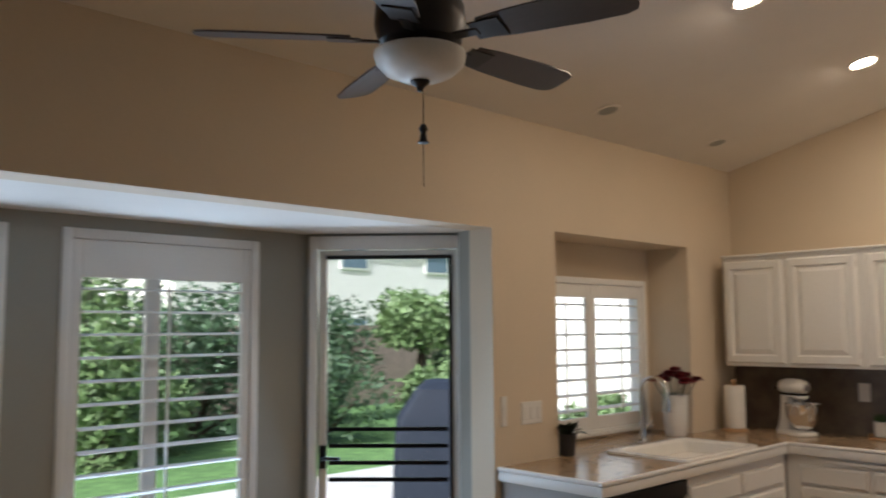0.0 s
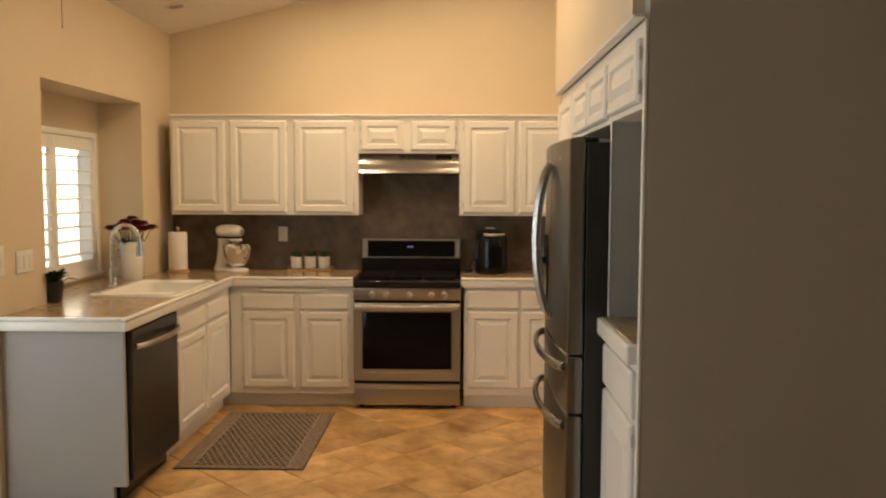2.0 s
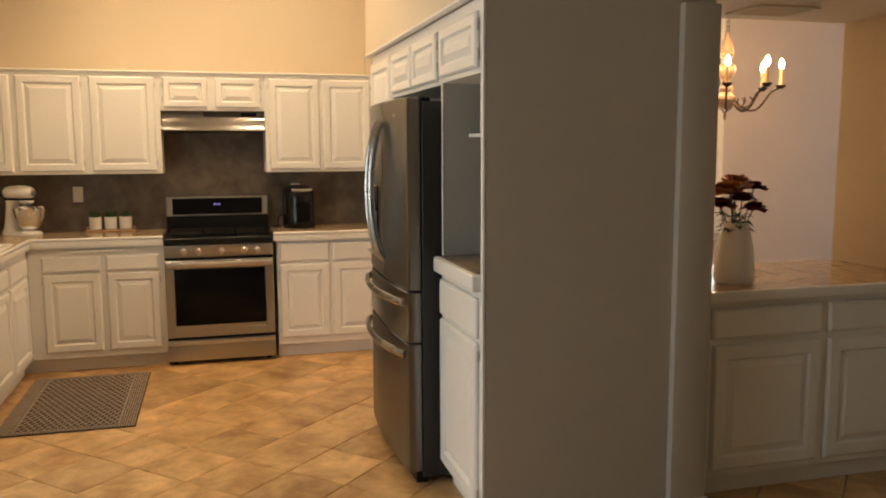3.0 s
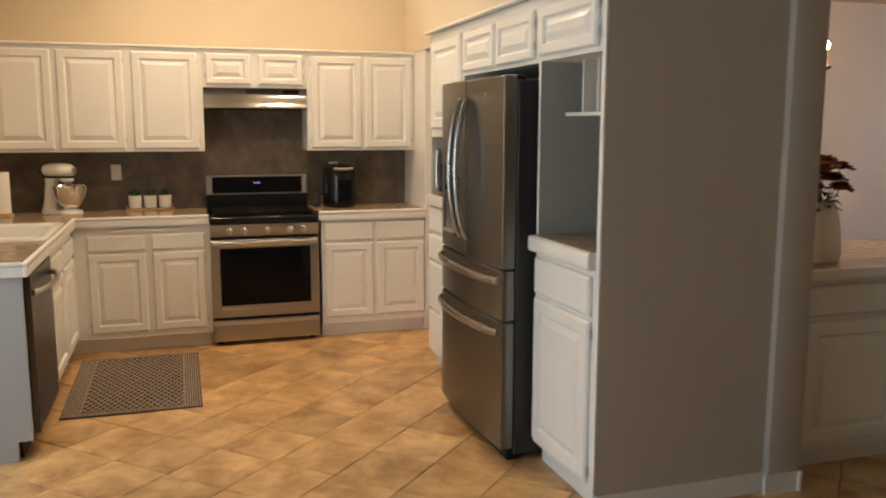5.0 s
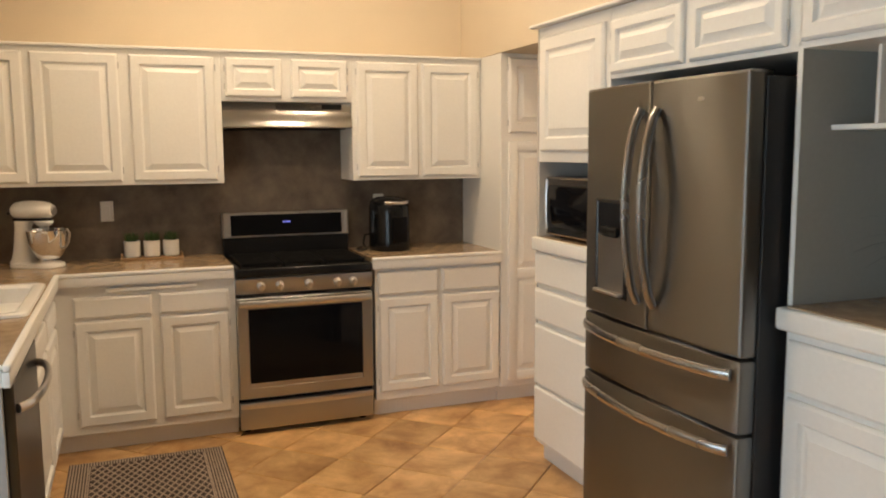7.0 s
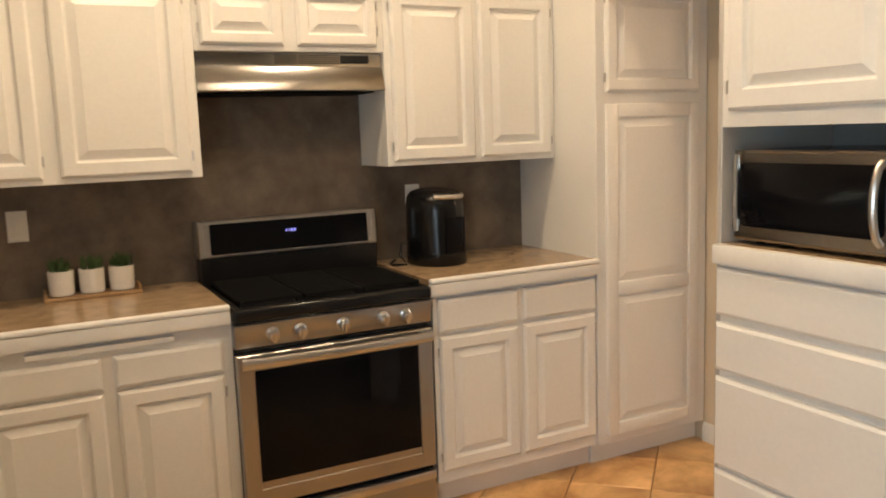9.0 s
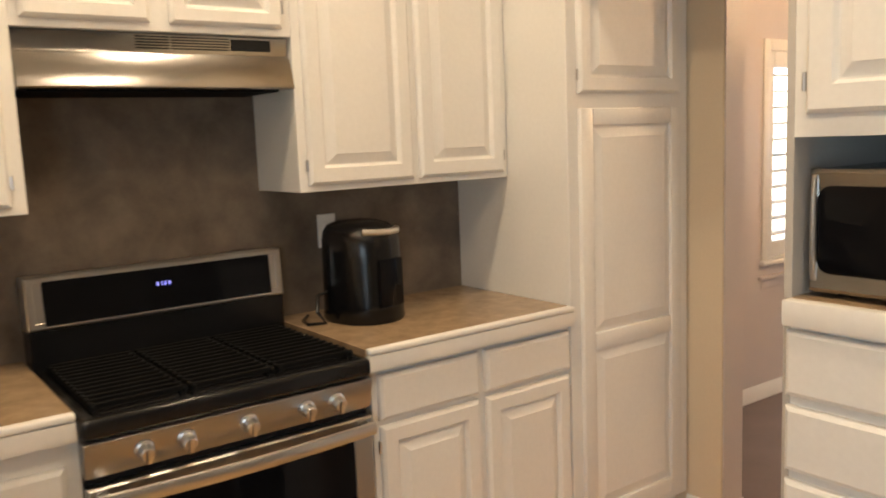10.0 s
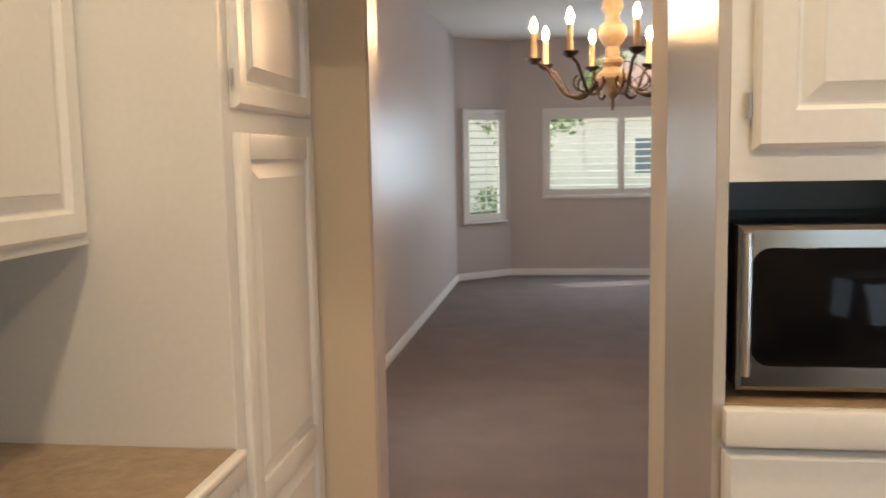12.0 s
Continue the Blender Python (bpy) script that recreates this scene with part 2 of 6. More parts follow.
def lathe(bm, profile, at=(0, 0, 0), seg=28, m=None):
    """Turns a profile of (radius, height) round the vertical through at."""
    m = m or Matrix.Translation(at)
    rings = []
    for r, z in profile:
        if r < 1e-5:
            rings.append([bm.verts.new(m @ Vector((0, 0, z)))])
        else:
            rings.append([bm.verts.new(m @ Vector((r * math.cos(2 * math.pi * i / seg), r * math.sin(2 * math.pi * i / seg), z))) for i in range(seg)])
    for a, b in zip(rings, rings[1:]):
        for i in range(seg):
            j = (i + 1) % seg
            if len(a) == 1 and len(b) == 1:
                continue
            if len(a) == 1:
                bm.faces.new((a[0], b[i], b[j]))
            elif len(b) == 1:
                bm.faces.new((a[i], a[j], b[0]))
            else:
                bm.faces.new((a[i], a[j], b[j], b[i]))
    return bm


def sweep(bm, pts, r, seg=10, flat=1.0):
    """A tube along points; r is a number or one radius a point; flat squeezes it sideways."""
    pts = [Vector(p) for p in pts]
    rs = r if isinstance(r, (list, tuple)) else [r] * len(pts)
    rings, up = [], None
    for i, p in enumerate(pts):
        d = (pts[min(i + 1, len(pts) - 1)] - pts[max(i - 1, 0)]).normalized()
        if up is None:
            up = Vector((0, 0, 1)) if abs(d.z) < 0.9 else Vector((1, 0, 0))
        side = d.cross(up).normalized()
        up = side.cross(d).normalized()
        rings.append([bm.verts.new(p + rs[i] * (math.cos(2 * math.pi * k / seg) * side * flat + math.sin(2 * math.pi * k / seg) * up)) for k in range(seg)])
    for a, b in zip(rings, rings[1:]):
        for k in range(seg):
            bm.faces.new((a[k], a[(k + 1) % seg], b[(k + 1) % seg], b[k]))
    for ring, flip in ((rings[0], True), (rings[-1], False)):
        bm.faces.new(ring[::-1] if flip else ring)
    return bm


def finish(name, bm, material, smooth=True):
    bmesh.ops.recalc_face_normals(bm, faces=bm.faces[:])
    me = bpy.data.meshes.new(name)
    bm.to_mesh(me)
    bm.free()
    me.materials.append(material)
    if smooth and name not in ("door", "drawer_front", "panel"):
        for p in me.polygons:
            p.use_smooth = True
        me.set_sharp_from_angle(angle=radians(32))
    return me


def part(name, bm, material, parent, label="", m=None):
    """Links a bmesh as one mesh under a thing or a part."""
    ob = new(name, finish(name, bm, material))
    ob.parent = parent
    if m is not None:
        ob.matrix_basis = m
    return tagged(ob, label)


def thing(name, label, category, m=None, group="", kind=""):
    e = new(name)
    e.empty_display_size = 0.05
    if m is not None:
        e.matrix_basis = m
    return tagged(e, label, category, group, kind)


def solid(name, bm, material, label, category, group="", kind="", m=None):
    """A thing that is one mesh."""
    ob = new(name, finish(name, bm, material))
    if m is not None:
        ob.matrix_basis = m
    return tagged(ob, label, category, group, kind)


def structure(name, bm, material, label, category):
    return solid(name, bm, material, label, category, kind="structure")


def ring_panel(bm, w, h, rings, x=0.0, z=0.0):
    """A panel of nested rectangles: (inset, depth) from the back edge to the field; its front looks along -y."""
    rows = []
    for inset, y in rings:
        a, b, c, d = x + inset, x + w - inset, z + inset, z + h - inset
        rows.append([bm.verts.new(v) for v in ((a, y, c), (b, y, c), (b, y, d), (a, y, d))])
    for p, q in zip(rows, rows[1:]):
        for i in range(4):
            bm.faces.new((p[i], p[(i + 1) % 4], q[(i + 1) % 4], q[i]))
    bm.faces.new(rows[-1])
    bm.faces.new(rows[0][::-1])
    return bm


def raised(k):
    """Rings of a raised-panel door with a frame k wide."""
    return [(0, 0), (0, -0.009), (0.004, -0.014), (0.010, -0.019), (k, -0.019), (k + 0.008, -0.006), (k + 0.012, -0.005), (k + 0.040, -0.0170), (k + 0.042, -0.0185)]


SLAB = [(0, 0), (0, -0.010), (0.004, -0.015), (0.012, -0.020)]


def cabinet(name, label, m, w, d, z0, z1, doors=(), drawers=(), toe=0.0, group="", hinge=True, frame=0.05):
    """A painted cabinet: local x across, front at y 0, depth to y d. Doors and drawers are (x, z, w, h, hinge side)."""
    c = thing(name, label, "cabinet", m, group)
    bm = mb()
    box(bm, (0, 0, z0 + toe), (w, d, z1), 0.002, 1)
    part("body", bm, CAB, c)
    if toe:
        bm = mb()
        box(bm, (0, 0.055, z0), (w, d, z0 + toe), 0.001, 1)
        part("toe_kick", bm, CAB, c)
    for x, z, dw, dh, side in doors:
        bm = mb()
        k = frame if dh > 0.3 else frame * 0.8
        ring_panel(bm, dw, dh, raised(k))
        door = part("door", bm, CAB, c, m=pose(x, -0.001, z))
        if hinge:
            hx = -0.004 if side < 0 else dw + 0.004
            for hz in (0.06, dh - 0.06):
                bm = mb()
                cyl(bm, (hx, -0.008, hz - 0.018), (hx, -0.008, hz + 0.018), 0.0045, seg=8)
                part("hinge", bm, STEEL_H, door, "small steel hinge")
    for x, z, dw, dh in drawers:
        bm = mb()
        ring_panel(bm, dw, dh, SLAB)
        part("drawer_front", bm, CAB, c, m=pose(x, -0.001, z))
    return c


def poly_wall(bm, pts, z0, z1):
    """An upright prism over a plan outline."""
    lo = [bm.verts.new((x, y, z0)) for x, y in pts]
    hi = [bm.verts.new((x, y, z1)) for x, y in pts]
    n = len(pts)
    for i in range(n):
        bm.faces.new((lo[i], lo[(i + 1) % n], hi[(i + 1) % n], hi[i]))
    bm.faces.new(lo[::-1])
    bm.faces.new(hi)
    return bm

# ---- the large structure ----
XW, YS = 5.70, 3.06           # range wall, sink wall
CEIL0, SLOPE = 2.745, 0.238   # ceiling height at the sink wall, and its rise towards the south


def ceil_z(y):
    return CEIL0 + SLOPE * (YS - y)


FACE_W = pose(0, 0, 0, 0, 0, -90)   # a front that looks along -x
FACE_N = pose(0, 0, 0, 0, 0, 180)   # a front that looks along +y

bm = mb()
box(bm, (-3.3, -2.4, -0.12), (5.85, 4.2, -0.012))
floor = structure("floor", bm, GROUT, "sand-coloured diagonal ceramic tile floor with brown joints", "floor")
bm = mb()
poly_wall(bm, [(2.02, -0.81), (5.80, -0.81), (5.80, -9.3), (1.6, -9.3), (1.6, -2.4), (2.02, -2.4)], -0.1, -0.004)
structure("floor_dining", bm, CARPET, "grey-brown cut-pile carpet of the dining room", "carpet")

# range wall, with its gable top under the sloping ceiling
bm = mb()
box(bm, (XW, -0.81, -0.1), (XW + 0.14, YS + 0.16, 4.2))
structure("wall_east", bm, PAINT, "warm beige painted wall above the range", "wall")

# sink wall with the window recess and the bay opening
N0, N1, NT, ND = 3.70, 5.09, 2.16, 0.31     # recess: from, to, top, depth
BAY1, BAYT = 3.19, 2.14                      # bay opening: end, height
bm = mb()
box(bm, (BAY1, YS, -0.1), (N0, YS + 0.16, 3.2))
box(bm, (N1, YS, -0.1), (XW, YS + 0.16, 3.2))
box(bm, (N0, YS, NT), (N1, YS + 0.16, 3.2))
box(bm, (N0, YS, -0.1), (N1, YS + 0.16, 0.88))
box(bm, (-3.3, YS, BAYT), (BAY1, YS + 0.16, 3.2))
structure("wall_north", bm, PAINT, "warm beige painted wall round the sink window", "wall")
bm = mb()
W0, W1, WZ0, WZ1 = 3.82, 5.05, 0.97, 1.945    # the sink window's outer frame
for a, b in (((N0 - 0.1, YS + 0.16, 0.8), (N0, YS + ND, 2.3)), ((N1, YS + 0.16, 0.8), (N1 + 0.1, YS + ND, 2.3)), ((N0, YS + 0.16, NT), (N1, YS + ND, 2.3)),
             ((N0 - 0.1, YS + ND, 0.8), (W0, YS + ND + 0.12, 2.3)), ((W1, YS + ND, 0.8), (N1 + 0.1, YS + ND + 0.12, 2.3)),
             ((W0, YS + ND, WZ1), (W1, YS + ND + 0.12, 2.3)), ((W0, YS + ND, 0.8), (W1, YS + ND + 0.12, WZ0))):
    box(bm, a, b)
structure("wall_recess", bm, PAINT, "beige recess of the window behind the sink", "wall")

# bay: right return, slanted door wall, straight window wall, slanted far wall
D0, D1 = Vector((3.26, 3.30)), Vector((2.66, 3.90))     # the door wall, inner face
YB = 3.93
bay_dir = (D1 - D0).normalized()
out = Vector((-bay_dir.y, bay_dir.x)) * -1
if out.y < 0:
    out = -out


def bay_pt(s, o=0.0):
    p = D0 + bay_dir * s + out * o
    return (p.x, p.y)


DOOR_A, DOOR_B, DOOR_T = 0.04, 0.825, 2.075
bm = mb()
poly_wall(bm, [(BAY1, YS + 0.16), (BAY1 + 0.12, YS + 0.16), (D0.x + 0.16, D0.y + 0.05), (D0.x, D0.y), (BAY1, D0.y)], -0.1, 2.3)
poly_wall(bm, [bay_pt(0), bay_pt(DOOR_A), bay_pt(DOOR_A, 0.12), bay_pt(0, 0.12)], -0.1, 2.3)
poly_wall(bm, [bay_pt(DOOR_B), bay_pt(0.85), (2.66, 4.07), bay_pt(DOOR_B, 0.12)], -0.1, 2.3)
poly_wall(bm, [bay_pt(DOOR_A), bay_pt(DOOR_B), bay_pt(DOOR_B, 0.12), bay_pt(DOOR_A, 0.12)], DOOR_T, 2.3)
BW = [(1.39, 2.365), (0.14, 1.17)]
for a, b in ((2.66, 2.365), (1.39, 1.17), (0.14, -0.15)):
    box(bm, (b, YB, -0.1), (a, YB + 0.14, 2.3))
for a, b in BW:
    box(bm, (a, YB, 2.07), (b, YB + 0.14, 2.3))
    box(bm, (a, YB, -0.1), (b, YB + 0.14, 0.29))
poly_wall(bm, [(-0.15, YB), (-0.15, YB + 0.14), (-1.05, YS + 0.16), (-0.98, YS)], -0.1, 2.3)
structure("wall_bay", bm, BAY_SHADED, "walls of the breakfast bay, their shade painted in as dark grey-beige", "wall")
bm = mb()
box(bm, (-1.1, YS + 0.16, BAYT), (3.36, 4.2, BAYT + 0.1))
structure("ceiling_bay", bm, CEILING, "flat white ceiling of the bay", "ceiling")

# west and south walls behind the walker
bm = mb()
box(bm, (-3.44, -2.5, -0.1), (-3.3, YS + 0.16, 4.4))
structure("wall_west", bm, PAINT, "warm beige painted wall of the open living side", "wall")
bm = mb()
box(bm, (-3.3, -2.5, -0.1), (1.87, -2.36, 4.4))
box(bm, (-3.3, YS, -0.1), (-1.0, YS + 0.16, 2.3))
structure("wall_south", bm, PAINT, "warm beige painted wall of the open living side", "wall")

# grey return at the end of the cabinet run, with its corner post
bm = mb()
box(bm, (1.928, -0.575, -0.1), (1.944, 0.222, 2.11))
box(bm, (1.928, -0.735, 2.11), (2.0, 0.222, 4.2))
structure("wall_return", bm, GREIGE, "grey-beige painted end wall of the cabinet run", "wall")
bm = mb()
box(bm, (1.895, -0.74, -0.1), (1.998, -0.575, 2.11), 0.006, 2)
structure("wall_post", bm, GREIGE, "grey-beige painted corner post beside the buffet", "wall")
bm = mb()
box(bm, (1.885, -2.5, 2.20), (2.76, -0.737, 4.2))
box(bm, (1.885, -2.36, -0.1), (2.76, -2.06, 2.20))
structure("wall_buffet", bm, PAINT, "beige wall and header round the buffet niche", "wall")

# soffit over the cabinets, and the wall behind them
bm = mb()
box(bm, (4.185, -0.69, 2.112), (5.70, 0.0, 4.2))
box(bm, (2.0, -0.69, 2.125), (4.185, 0.262, 4.2))
structure("soffit", bm, PAINT, "cream painted soffit above the tall cabinets", "soffit")
OP0, OP1 = 4.165, 4.93      # opening to the dining room
bm = mb()
box(bm, (2.0, -0.75, -0.1), (OP0, -0.63, 2.112))
box(bm, (OP1, -0.75, -0.1), (5.70, -0.63, 2.112))
box(bm, (2.0, -0.75, 2.112), (5.70, -0.692, 4.2))
structure("wall_divider", bm, PAINT, "cream wall with the open passage to the dining room", "wall")
bm = mb()
box(bm, (3.95, -0.63, -0.1), (OP0, -0.36, 2.112))
structure("wall_pier", bm, PAINT, "cream wall end beside the passage", "wall")
bm = mb()
box(bm, (OP1 - 0.006, -0.752, -0.004), (OP1 - 0.001, -0.634, 2.112))
structure("wall_jamb", bm, DINING_PAINT, "mauve-grey painted jamb of the passage", "wall")

# sloping ceiling
bm = mb()
y0, y1 = -2.6, YS + 0.16
vs = [bm.verts.new(v) for v in ((-3.44, y0, ceil_z(y0)), (5.84, y0, ceil_z(y0)), (5.84, y1, ceil_z(y1)), (-3.44, y1, ceil_z(y1)),
                               (-3.44, y0, ceil_z(y0) + 0.15), (5.84, y0, ceil_z(y0) + 0.15), (5.84, y1, ceil_z(y1) + 0.15), (-3.44, y1, ceil_z(y1) + 0.15))]
for q in ((0, 1, 2, 3), (7, 6, 5, 4), (0, 4, 5, 1), (1, 5, 6, 2), (2, 6, 7, 3), (3, 7, 4, 0)):
    bm.faces.new([vs[i] for i in q])
structure("ceiling", bm, CEILING, "white vaulted ceiling with recessed lamps", "ceiling")

# dining room
DX0, DX1 = 5.70, 5.64       # its window wall runs slightly askew
DY0, DY1 = -0.81, -8.62


def dx(y):
    return DX0 + (DX1 - DX0) * (y + 2.15) / (DY1 + 2.15)


DW = (-3.30, -2.12, 0.77, 1.93)
bm = mb()
for a, b, z0, z1 in ((-0.75, DW[1], -0.1, 3.2), (DW[0], DY1, -0.1, 3.2), (DW[1], DW[0], -0.1, DW[2]), (DW[1], DW[0], DW[3], 2.30), (DW[1], DW[0], 2.74, 3.2)):
    poly_wall(bm, [(dx(a), a), (dx(b), b), (dx(b) + 0.14, b), (dx(a) + 0.14, a)], z0, z1)
structure("wall_dining_east", bm, DINING_PAINT, "pale mauve-grey dining room wall with a satin sheen", "wall")
bm = mb()
P0, P1, P2, P3 = Vector((5.64, -8.62)), Vector((4.99, -9.15)), Vector((2.54, -9.15)), Vector((1.89, -8.62))


def slant(bm, p, q, s0, s1, z0, z1, t=0.14):
    d = (q - p).normalized()
    n = Vector((d.y, -d.x))
    if n.y > 0:
        n = -n
    a, b = p + d * s0, p + d * s1
    poly_wall(bm, [(a.x, a.y), (b.x, b.y), (b.x + n.x * t, b.y + n.y * t), (a.x + n.x * t, a.y + n.y * t)], z0, z1)


L = (P1 - P0).length
for p, q in ((P0, P1), (P3, P2)):
    g0, g1 = 0.11, L - 0.12
    slant(bm, p, q, 0, g0, -0.1, 3.2)
    slant(bm, p, q, g1, L, -0.1, 3.2)
    slant(bm, p, q, g0, g1, -0.1, 0.70)
    slant(bm, p, q, g0, g1, 2.11, 3.2)
CWX = (4.565, 2.615)
slant(bm, P1, P2, 0, P1.x - CWX[0], -0.1, 3.2)
slant(bm, P1, P2, P1.x - CWX[1], P1.x - P2.x, -0.1, 3.2)
slant(bm, P1, P2, P1.x - CWX[0], P1.x - CWX[1], -0.1, 1.00)
slant(bm, P1, P2, P1.x - CWX[0], P1.x - CWX[1], 2.10, 2.33)
LUN = (3.59, 2.33, 0.52)     # half-round window: centre x, sill, radius
n = 24
for i in range(n):
    a0, a1 = math.pi * i / n, math.pi * (i + 1) / n
    for yy in (0,):
        q = []
        for a in (a0, a1):
            q.append((LUN[0] + LUN[2] * math.cos(a), LUN[1] + LUN[2] * math.sin(a)))
        lo = [bm.verts.new((x, P1.y, z)) for x, z in q] + [bm.verts.new((q[1][0], P1.y, 3.2)), bm.verts.new((q[0][0], P1.y, 3.2))]
        hi = [bm.verts.new((v.co.x, P1.y - 0.14, v.co.z)) for v in lo]
        for k in range(4):
            bm.faces.new((lo[k], lo[(k + 1) % 4], hi[(k + 1) % 4], hi[k]))
        bm.faces.new(lo)
        bm.faces.new(hi[::-1])
slant(bm, P1, P2, P1.x - CWX[0], P1.x - (LUN[0] + LUN[2]), 2.33, 3.2)
slant(bm, P1, P2, P1.x - (LUN[0] - LUN[2]), P1.x - CWX[1], 2.33, 3.2)
structure("wall_dining_bay", bm, DINING_PAINT, "pale mauve-grey walls of the dining room bay", "wall")
bm = mb()
box(bm, (1.75, -8.72, -0.1), (1.89, -2.36, 3.2))
structure("wall_dining_west", bm, DINING_PAINT, "pale mauve-grey dining room wall", "wall")
bm = mb()
box(bm, (1.6, -9.4, 3.0), (5.95, -0.752, 3.12))
structure("ceiling_dining", bm, CEILING, "white flat ceiling of the dining room", "ceiling")


# ---- baseboards ----
def baseboard(p, q, z=0.0, h=0.085, t=0.014, name="baseboard"):
    p, q = Vector((*p, 0)), Vector((*q, 0))
    d = q - p
    m = Matrix.Translation((p.x, p.y, z)) @ Matrix.Rotation(math.atan2(d.y, d.x), 4, "Z")
    bm = mb()
    prof = ((0, 0), (t, 0), (t, h - 0.02), (t * 0.55, h - 0.008), (t * 0.4, h), (0, h))
    a = [bm.verts.new(m @ Vector((0, y, zz))) for y, zz in prof]
    b = [bm.verts.new(m @ Vector((d.length, y, zz))) for y, zz in prof]
    for i in range(len(prof)):
        j = (i + 1) % len(prof)
        bm.faces.new((a[i], a[j], b[j], b[i]))
    bm.faces.new(a[::-1])
    bm.faces.new(b)
    return structure(name, bm, TRIM, "white painted baseboard along the wall", "baseboard")


baseboard((1.926, 0.236), (1.926, -0.575), h=0.09)
baseboard((1.944, 0.224), (1.912, 0.224), h=0.09)
baseboard((1.893, -0.563), (1.893, -0.754), h=0.09)
baseboard((1.879, -0.742), (1.998, -0.742), h=0.09)
baseboard((OP1 - 0.002, -0.628), (5.083, -0.628), h=0.09)
baseboard((OP1 - 0.008, -0.632), (OP1 - 0.008, -0.752), t=-0.014, h=0.09)
e0, e1 = Vector((dx(DY1), DY1)), Vector((dx(-0.82), -0.82))
baseboard((e1.x - 0.003, e1.y), (e0.x - 0.003, e0.y), t=-0.014)
baseboard((P0.x, P0.y + 0.004), (P1.x, P1.y + 0.004), t=-0.014)
baseboard((P1.x, P1.y + 0.003), (P2.x, P2.y + 0.003), t=-0.014)

# ---- kitchen cabinets ----
BF, SF = 5.10, 2.46           # fronts of the base cabinets: range side, sink side
CT = 0.94                     # counter height
UF, UZ0, UZ1 = 5.385, 1.37, 2.093
# range wall, left of the range
cabinet("base_cabinet", "white two-door base cabinet with raised panels and two drawers", pose(BF, 2.455, 0) @ FACE_W, 0.89, 0.59, 0, 0.876,
        doors=((0.09, 0.145, 0.372, 0.55, -1), (0.502, 0.145, 0.35, 0.55, 1)), drawers=((0.088, 0.708, 0.375, 0.108), (0.500, 0.708, 0.354, 0.108)), toe=0.10, group="base cabinets")
bm = mb()
box(bm, (BF - 0.021, 1.76, 0.838), (BF + 0.01, 2.21, 0.859), 0.003, 1)
solid("cutting_board", bm, CAB, "white-edged pull-out cutting board above the drawers", "cutting board")
cabinet("base_cabinet", "white two-door base cabinet with raised panels beside the pantry", pose(BF, 0.785, 0) @ FACE_W, 0.785, 0.59, 0, 0.876,
        doors=((0.02, 0.152, 0.363, 0.552, -1), (0.412, 0.152, 0.367, 0.552, 1)), drawers=((0.018, 0.722, 0.366, 0.135), (0.410, 0.722, 0.37, 0.135)), toe=0.10, group="base cabinets")
sink_base = cabinet("sink_cabinet", "white sink base cabinet with false drawers and two doors", pose(3.945, SF, 0), 1.15, 0.58, 0, 0.876,
        doors=((0.035, 0.14, 0.52, 0.545, -1), (0.60, 0.14, 0.48, 0.545, 1)), drawers=((0.035, 0.708, 0.52, 0.115), (0.60, 0.708, 0.48, 0.115)), toe=0.10, group="base cabinets")
bm = mb()
box(bm, (1.209, -0.06, 0.0), (1.36, 0.15, 0.10))
part("corner_filler", bm, CAB, sink_base)
bm = mb()
prof = [(SF + 0.06, 0), (YS - 0.002, 0), (YS - 0.002, 0.876), (SF - 0.005, 0.876), (SF - 0.005, 0.095), (SF + 0.06, 0.095)]
sides = [[bm.verts.new((x, y, z)) for y, z in prof] for x in (3.235, 3.265)]
for i in range(len(prof)):
    j = (i + 1) % len(prof)
    bm.faces.new((sides[0][i], sides[0][j], sides[1][j], sides[1][i]))
bm.faces.new(sides[0])
bm.faces.new(sides[1][::-1])
bmesh.ops.recalc_face_normals(bm, faces=bm.faces[:])
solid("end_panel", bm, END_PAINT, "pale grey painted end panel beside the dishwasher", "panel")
# upper cabinets
U = [(3.03, 0.485), (2.545, 0.485), (2.06, 0.485)]
cabinet("wall_cabinet", "white three-door wall cabinet with raised panels", pose(UF, 2.965, 0) @ FACE_W, 1.397, 0.313, UZ0, UZ1,
        doors=((0.015, UZ0 + 0.02, 0.395, 0.675, -1), (0.445, UZ0 + 0.02, 0.422, 0.675, 1), (0.922, UZ0 + 0.02, 0.44, 0.675, 1)), group="wall cabinets")
cabinet("wall_cabinet", "short white two-door wall cabinet above the range hood", pose(UF, 1.567, 0) @ FACE_W, 0.743, 0.313, 1.826, UZ1,
        doors=((0.022, 1.848, 0.312, 0.217, -1), (0.388, 1.848, 0.325, 0.217, 1)), group="wall cabinets", frame=0.05)
cabinet("wall_cabinet", "white two-door wall cabinet beside the pantry", pose(UF, 0.823, 0) @ FACE_W, 0.822, 0.313, UZ0, UZ1,
        doors=((0.028, UZ0 + 0.02, 0.381, 0.675, -1), (0.436, UZ0 + 0.02, 0.362, 0.675, 1)), group="wall cabinets")
bm = mb()
box(bm, (UF - 0.022, 0.0, UZ1), (XW - 0.002, 2.966, UZ1 + 0.016), 0.004, 1)
solid("cabinet_cornice", bm, CAB, "thin white top moulding along the wall cabinets", "moulding")
